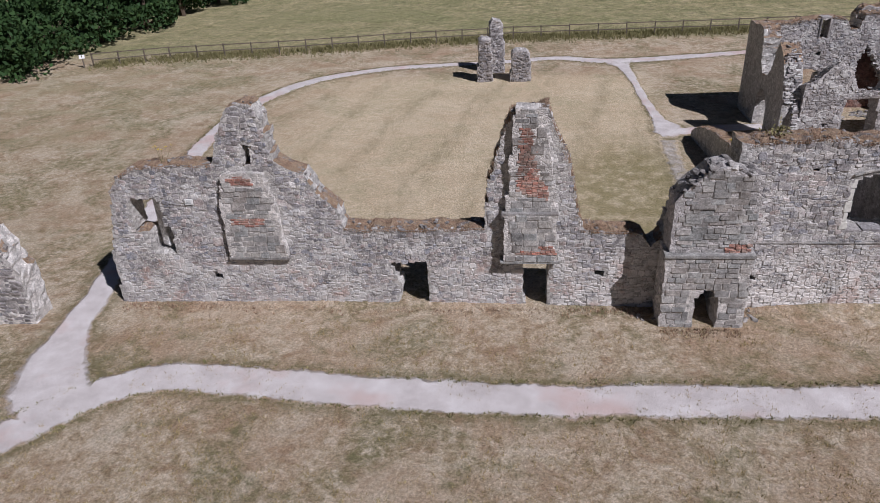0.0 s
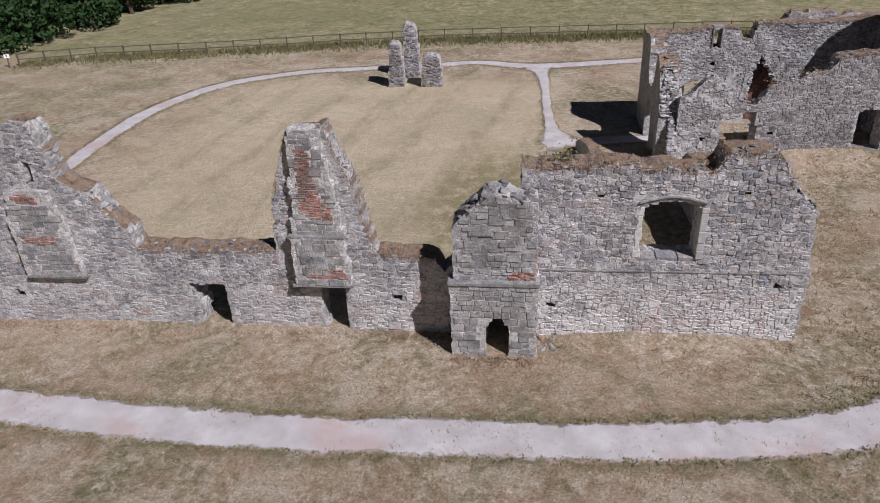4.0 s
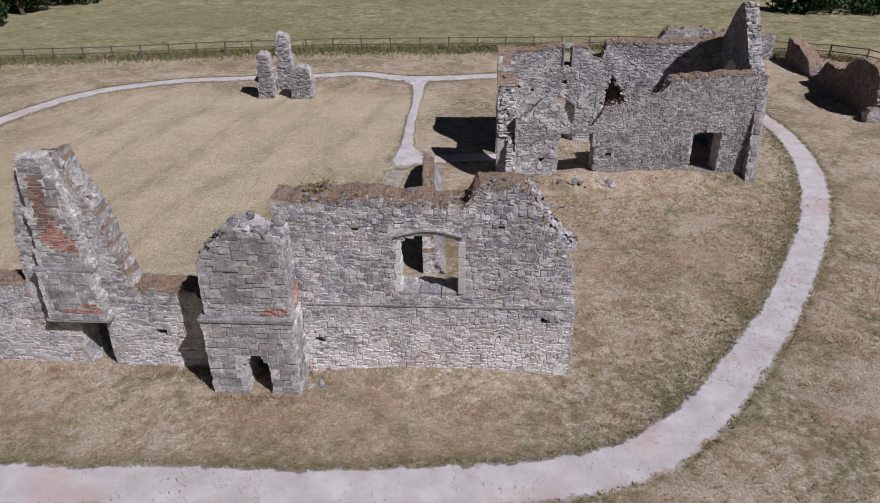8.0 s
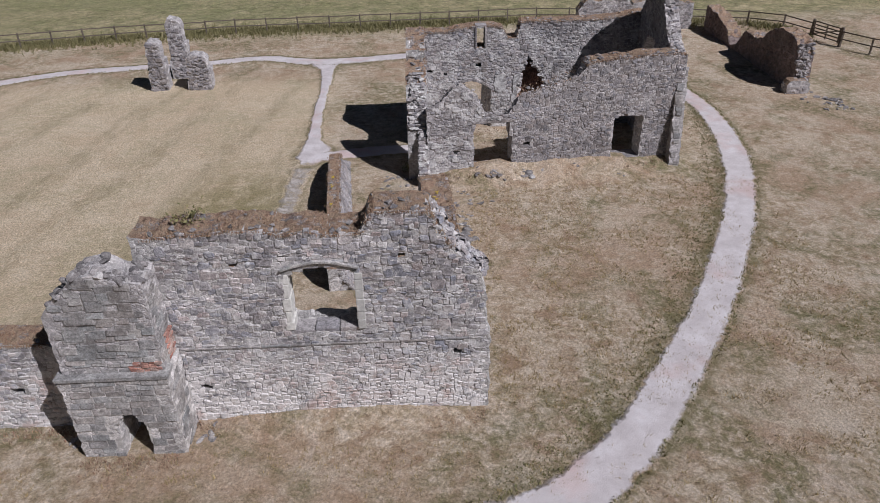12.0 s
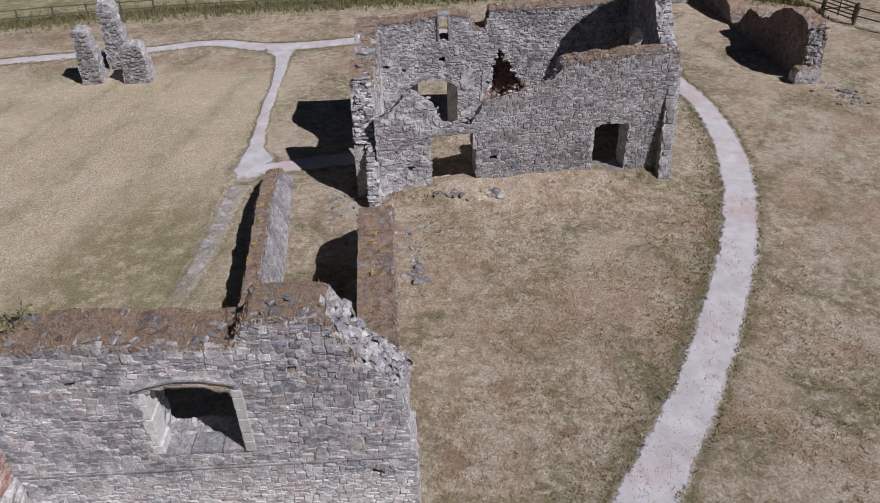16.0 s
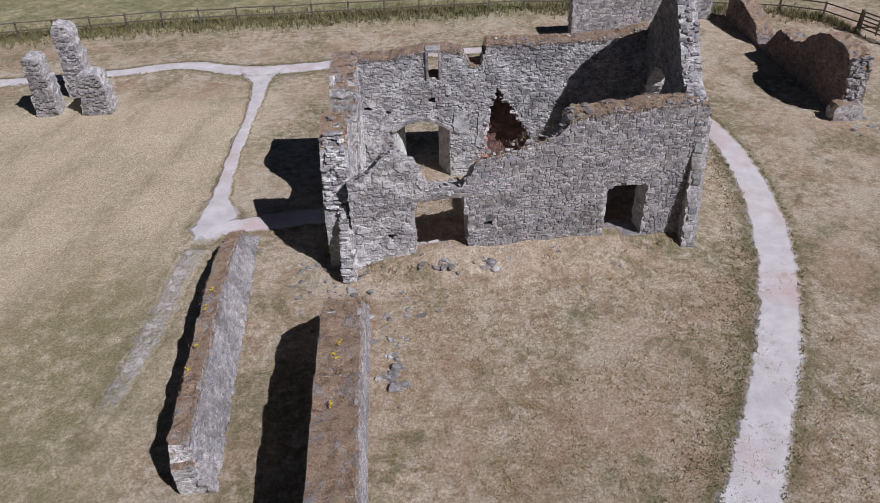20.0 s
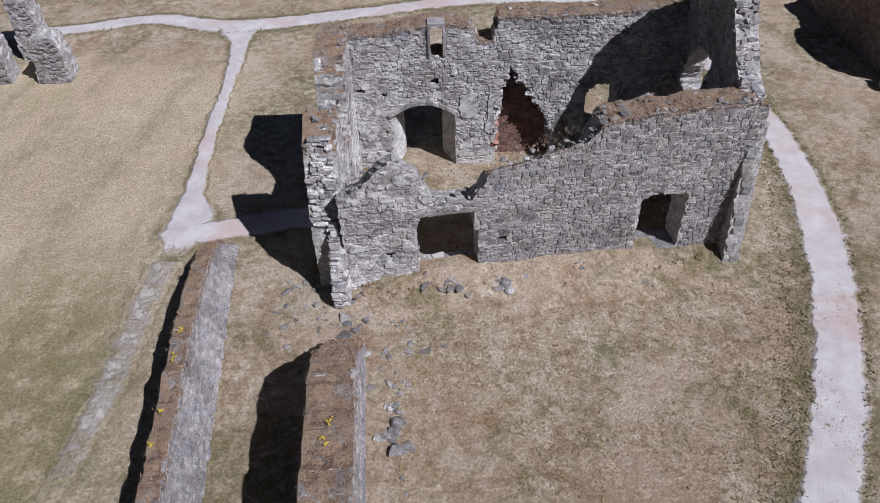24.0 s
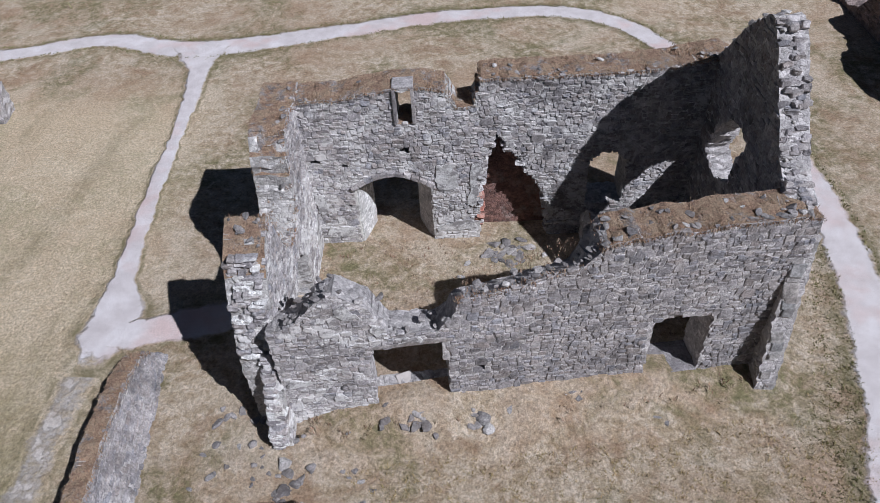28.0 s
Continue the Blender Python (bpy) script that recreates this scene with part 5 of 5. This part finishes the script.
def along(line, side, spread):
    """A spot beside a smooth line of x, y, width."""
    def spot(r):
        i = r.randrange(1, len(line) - 1)
        a, b = line[i - 1], line[i + 1]
        c = a.lerp(b, r.random())
        t = Vector((b.x - a.x, b.y - a.y)).normalized()
        s = r.choice(side)
        off = s * (c.z * 0.5 + abs(r.gauss(0.0, spread)) - 0.08 + wobble(c.x, c.y, s, 1.5, 0.12))
        return (c.x - t.y * off, c.y + t.x * off, 0.0)
    return spot


loop_line = spline(LOOP[:-2], 0.3)
tufts(3200, along(loop_line, (-1, 1), 0.10), r4, (0.04, 0.12), green_grass, "verge_grass", None, "dark olive grass tufts along the gravel edge", "grass", 5, 0.022, 0.9)
inner = [p for p in loop_line if p.x > 15 and p.y < 46]
tufts(2200, along(inner, (1,), 0.5), r4, (0.03, 0.08), green_grass, "verge_grass", None, "greener grass inside the curve of the path", "grass", 5, 0.02, 0.9)


def fence_spot(r):
    i = r.randrange(len(posts) - 1)
    u = r.random()
    x = posts[i][0] + (posts[i + 1][0] - posts[i][0]) * u
    y = posts[i][1] + (posts[i + 1][1] - posts[i][1]) * u
    if noise.noise(Vector((x * 0.25, 7.0, 0))) < -0.25 and r.random() < 0.6:
        return None
    return (x, y + r.gauss(0.25, 0.8), 0)


tufts(9000, fence_spot, r4, (0.08, 0.45), green_grass, "long_grass", None, "uncut olive grass and weeds along the fence", "grass", 6, 0.014, 0.8)


def meadow_spot(r):
    x, y = r.uniform(-13, 29), r.uniform(9.5, 21)
    return (x, y, 0) if noise.noise(Vector((x * 0.5, y * 0.5, 2))) > -0.1 else None


tufts(9000, meadow_spot, r4, (0.04, 0.12), straw, "meadow_grass", None, "dry straw tufts in the near meadow", "grass", 4, 0.012, 1.1)


def yard_spot(r):
    x, y = r.uniform(15.2, 28), r.uniform(22, 36.8)
    return (x, y, 0) if noise.noise(Vector((x * 0.5, y * 0.5, 2))) > -0.15 else None


tufts(7000, yard_spot, r4, (0.04, 0.11), straw, "meadow_grass", None, "dry straw tufts in the hall yard", "grass", 4, 0.012, 1.1)


def foot_spot(r):
    k = r.random()
    if k < 0.5:
        s = r.uniform(-13, 15)
        p = FRONT @ Vector((s, -0.12 - abs(r.gauss(0, 0.25)) - (1.15 if 4.9 < s < 7.4 else 0.0), 0))
    elif k < 0.8:
        s = r.uniform(14.4, 25.2)
        if r.random() < 0.75:
            return None
        p = HF @ Vector((s, -0.06 - abs(r.gauss(0, 0.3)), 0.34))
    else:
        p = Vector((r.uniform(14.2, 24.5), 42.6 - r.uniform(0, 5.0), 0))
    return (p.x, p.y, p.z)


tufts(2400, foot_spot, r4, (0.03, 0.13), rust_grass, "foot_grass", None, "rusty dry weeds along the wall foot", "grass", 5, 0.014, 0.8)


# ---- loose stones ----
stone_shapes = []
for _ in range(10):
    me = bpy.data.meshes.new("loose_stone")
    b = boulder(r4)
    b.to_mesh(me)
    b.free()
    me.materials.append(stone_loose)
    stone_shapes.append(me)


def loose(x, y, size, z=0.0, label="grey fallen building stone in the grass", flat=0.42):
    ob = new("loose_stone", stone_shapes[r4.randrange(10)])
    s = size
    q = HF.inverted() @ Vector((x, y, 0))
    if 14.2 < q.x < 25.8 and -1.7 < q.y < 0.1:
        z += float(np.interp(-q.y / 1.7, [0.0, 0.22, 0.5, 0.8, 1.0], [0.54, 0.39, 0.18, 0.04, 0.0]))
    ob.matrix_basis = pose(x, y, z + s * flat * 0.04, r4.uniform(-14, 14), r4.uniform(-14, 14), r4.uniform(0, 360)) @ Matrix.Diagonal((s * r4.uniform(0.9, 1.3), s * r4.uniform(0.7, 1.0), s * flat, 1))
    tagged(ob, label, "stone", "fallen stones")


def heap(cx, cy, count, sx, sy, lo, hi):
    for _ in range(count):
        loose(cx + r4.gauss(0, sx), cy + r4.gauss(0, sy), (lo + (hi - lo) * r4.random() ** 2) * 0.85)


heap(15.35, 32.2, 8, 0.18, 0.35, 0.22, 0.5)
heap(15.4, 31.6, 9, 0.16, 0.3, 0.5, 0.85)
heap(15.3, 34.2, 9, 0.5, 0.7, 0.25, 0.5)
heap(15.45, 30.2, 4, 0.14, 0.5, 0.16, 0.3)
heap(15.35, 33.4, 4, 0.2, 0.5, 0.18, 0.32)
heap(13.9, 34.9, 12, 0.3, 0.6, 0.22, 0.5)
heap(12.4, 36.4, 10, 0.7, 0.8, 0.25, 0.45)
heap(12.0, 34.8, 3, 0.6, 0.8, 0.25, 0.4)
heap(16.9, 36.1, 5, 0.35, 0.15, 0.25, 0.45)
heap(18.6, 36.3, 7, 0.25, 0.14, 0.4, 0.8)
heap(17.1, 36.3, 6, 0.35, 0.12, 0.35, 0.65)
heap(13.95, 35.0, 9, 0.14, 0.45, 0.35, 0.7)
heap(12.9, 35.4, 12, 0.5, 0.6, 0.2, 0.45)
heap(15.9, 34.6, 8, 0.8, 0.8, 0.2, 0.45)
heap(20.7, 36.85, 11, 0.35, 0.1, 0.2, 0.45)
heap(15.6, 35.2, 5, 0.6, 0.6, 0.18, 0.32)
heap(22.3, 36.2, 2, 0.3, 0.2, 0.25, 0.35)
heap(7.9, 21.65, 7, 0.35, 0.16, 0.2, 0.42)
heap(10.9, 22.0, 3, 0.4, 0.1, 0.18, 0.3)
heap(14.2, 22.0, 4, 0.35, 0.15, 0.2, 0.4)
heap(4.5, 21.5, 4, 0.2, 0.2, 0.25, 0.45)
heap(19.6, 42.0, 26, 0.5, 0.35, 0.25, 0.7)
heap(21.6, 41.0, 6, 0.6, 0.5, 0.2, 0.45)
heap(17.6, 40.3, 4, 0.9, 0.8, 0.15, 0.35)
heap(36.5, 44.8, 36, 0.5, 0.65, 0.3, 0.75)
heap(15.2, 24.5, 5, 0.15, 0.5, 0.2, 0.4)


def head_stones(wall_ob, w, count, s_range, seed, lo=0.14, hi=0.34):
    """Loose stones left on a broken wall head."""
    r = random.Random(seed)
    for _ in range(count):
        s = r.uniform(*s_range)
        h = w.head(s)
        if not w.solid(s, h - 0.12):
            continue
        k = r.uniform(lo, hi)
        d = r.choice((r.uniform(0.06, 0.2), r.uniform(0.1, w.thick - 0.1)))
        part("cap_stone", stone_shapes[r.randrange(10)], None, wall_ob, "", pose(s, d, h + k * 0.06, r.uniform(-16, 16), r.uniform(-16, 16), r.uniform(0, 360)) @ Matrix.Diagonal((k * 1.25, k, k * 0.5, 1)))


head_stones(west_ob, west, 70, (-12.9, 2.6), 201, 0.1, 0.24)
head_stones(west_ob, west, 25, (-5, 4.4), 202, 0.1, 0.22)
head_stones(east_ob, east, 55, (7.1, 15.0), 203, 0.1, 0.26)
head_stones(high_ob, high, 70, (5.0, 7.32), 204, 0.14, 0.34)
head_stones(hf_ob, hall_front, 90, (14.1, 25.2), 205, 0.1, 0.28)
head_stones(hb_ob, hall_back, 35, (13.4, 24.6), 206, 0.1, 0.2)
head_stones(hl_ob, hall_left, 45, (36.2, 43.3), 207, 0.1, 0.26)
head_stones(hg_ob, gable, 60, (-43.3, -37.1), 208, 0.1, 0.26)


# ---- yellow flowers ----
def ragwort(x, y, z, h, seed, heads=7):
    """A ragwort stem with flower heads."""
    r = random.Random(seed)
    ob = thing("ragwort", "yellow-flowered ragwort growing on the ruin", "plant", pose(x, y, z), "ragwort plants")
    stem = bmesh.new()
    flower = bmesh.new()
    for _ in range(heads):
        tip = Vector((r.gauss(0, h * 0.28), r.gauss(0, h * 0.28), h * r.uniform(0.6, 1.0)))
        bmesh.ops.create_cone(stem, segments=4, radius1=0.008, radius2=0.004, depth=tip.length, cap_ends=True, matrix=Matrix.Translation(tip / 2) @ tip.to_track_quat("Z", "Y").to_matrix().to_4x4())
        for _ in range(4):
            bmesh.ops.create_icosphere(flower, subdivisions=1, radius=r.uniform(0.012, 0.028), matrix=Matrix.Translation(tip + Vector((r.gauss(0, 0.03), r.gauss(0, 0.03), r.gauss(0, 0.015)))) @ Matrix.Diagonal((1, 1, 0.5, 1)))
    part("stem", stem, green_grass, ob)
    tagged(part("bloom", flower, yellow_flower, ob, "clustered yellow flower heads"), kind="stuff")


ragwort(-10.9, 22.3, 4.95, 0.75, 1, 5)
for i, (x, y, z) in enumerate(((14.3, 28.4, 2.4), (14.2, 29.9, 2.38), (14.25, 30.3, 2.38), (10.2, 33.0, 1.45), (10.32, 31.4, 1.45), (10.18, 33.8, 1.42), (10.35, 30.6, 1.45))):
    ragwort(x, y, z, 0.16, 10 + i, 3)


def shrub(x, y, z, size, seed, label):
    """A small leafy bush."""
    r = random.Random(seed)
    ob = thing("bush", label, "bush", pose(x, y, z))
    j = Joined()
    for _ in range(260):
        p = Vector((r.gauss(0, 0.3), r.gauss(0, 0.3), abs(r.gauss(0.35, 0.25)))) * size
        a, b = Vector([r.uniform(-1, 1) for _ in range(3)]).normalized(), Vector([r.uniform(-1, 1) for _ in range(3)]).normalized()
        k = 0.05 * size + 0.02
        j.add([p - a * k, p + b * k * 0.6, p + a * k, p - b * k * 0.6], [(0, 1, 2, 3)])
    part("foliage", j.mesh("foliage", green_grass), None, ob)
    bm = bmesh.new()
    for _ in range(6):
        d = Vector((r.uniform(-0.4, 0.4), r.uniform(-0.4, 0.4), 0.7)) * size
        bmesh.ops.create_cone(bm, segments=5, radius1=0.015, radius2=0.004, depth=d.length, cap_ends=True, matrix=Matrix.Translation(d / 2) @ d.to_track_quat("Z", "Y").to_matrix().to_4x4())
    part("twig", bm, bark, ob)


shrub(8.2, 22.9, 5.4, 0.7, 5, "yellow-green bush growing on the wall head")
shrub(13.2, 37.6, 0.0, 0.55, 6, "small green bush against the hall wall")


# ---- trees at the edge of the field ----
def tree(x, y, h, spread, seed):
    """A broadleaf tree: tapered trunk, limbs and a crown of many leaf clumps with gaps."""
    r = random.Random(seed)
    ob = thing("tree", "dark green broadleaf tree at the wood's edge", "tree", pose(x, y, -1.2 if y < 100 else -2.2, 0, 0, r.uniform(0, 360)), "trees of the wood")
    trunk = bmesh.new()

    def limb(a, b, r0, r1):
        d = b - a
        bmesh.ops.create_cone(trunk, segments=7, radius1=r0, radius2=r1, depth=d.length, cap_ends=True, matrix=Matrix.Translation((a + b) / 2) @ d.to_track_quat("Z", "Y").to_matrix().to_4x4())
    top = Vector((r.uniform(-0.4, 0.4), r.uniform(-0.4, 0.4), h * 0.6))
    limb(Vector((0, 0, 0)), top, 0.3, 0.14)
    crown = Joined()
    for _ in range(26):
        a = r.uniform(0, 6.283)
        rad = spread * math.sqrt(r.random())
        c = Vector((math.cos(a) * rad, math.sin(a) * rad, h * r.uniform(0.3, 0.98) * (1 - 0.28 * (rad / spread) ** 2)))
        if r.random() < 0.35:
            limb(Vector((0, 0, c.z * 0.55)), c, 0.09, 0.03)
        size = r.uniform(0.7, 1.5) * spread * 0.33
        for _ in range(95):
            d = Vector([r.gauss(0, 1) for _ in range(3)]).normalized() * size * r.uniform(0.75, 1.1)
            d.z *= 0.75
            p = c + d
            u = Vector([r.uniform(-1, 1) for _ in range(3)]).normalized()
            v = u.cross(Vector([r.uniform(-1, 1) for _ in range(3)])).normalized()
            k = r.uniform(0.14, 0.30)
            crown.add([p - u * k, p + v * k * 0.6, p + u * k, p - v * k * 0.6], [(0, 1, 2, 3)])
    part("trunk", trunk, bark, ob)
    part("crown", crown.mesh("crown", leaf_green), None, ob)


r5 = random.Random(55)
for i, (x, y) in enumerate(((-49.5, 55), (-46.5, 58.5), (-51, 61), (-46.5, 63.5), (-52, 66.5), (-45.5, 69), (-50, 72), (-44.2, 75), (-48.5, 78.5), (-43.2, 81.5), (-47.5, 86), (-42.4, 89), (-46.5, 94), (-42, 97), (-46, 103), (-54, 72), (-54, 82), (-53, 92), (-51, 102), (-55, 60), (-40.5, 105), (-50, 112), (-43, 114))):
    tree(x + 7.5 + 0.03 * (y - 75), y - 3, r5.uniform(5.5, 8.5), r5.uniform(2.6, 3.6), 300 + i)
for i in range(7):
    tree(44 + i * 4.2 + r5.uniform(-1, 1), 81 - i * 0.6 + r5.uniform(-2, 2), r5.uniform(4, 6), r5.uniform(2.4, 3.2), 400 + i)
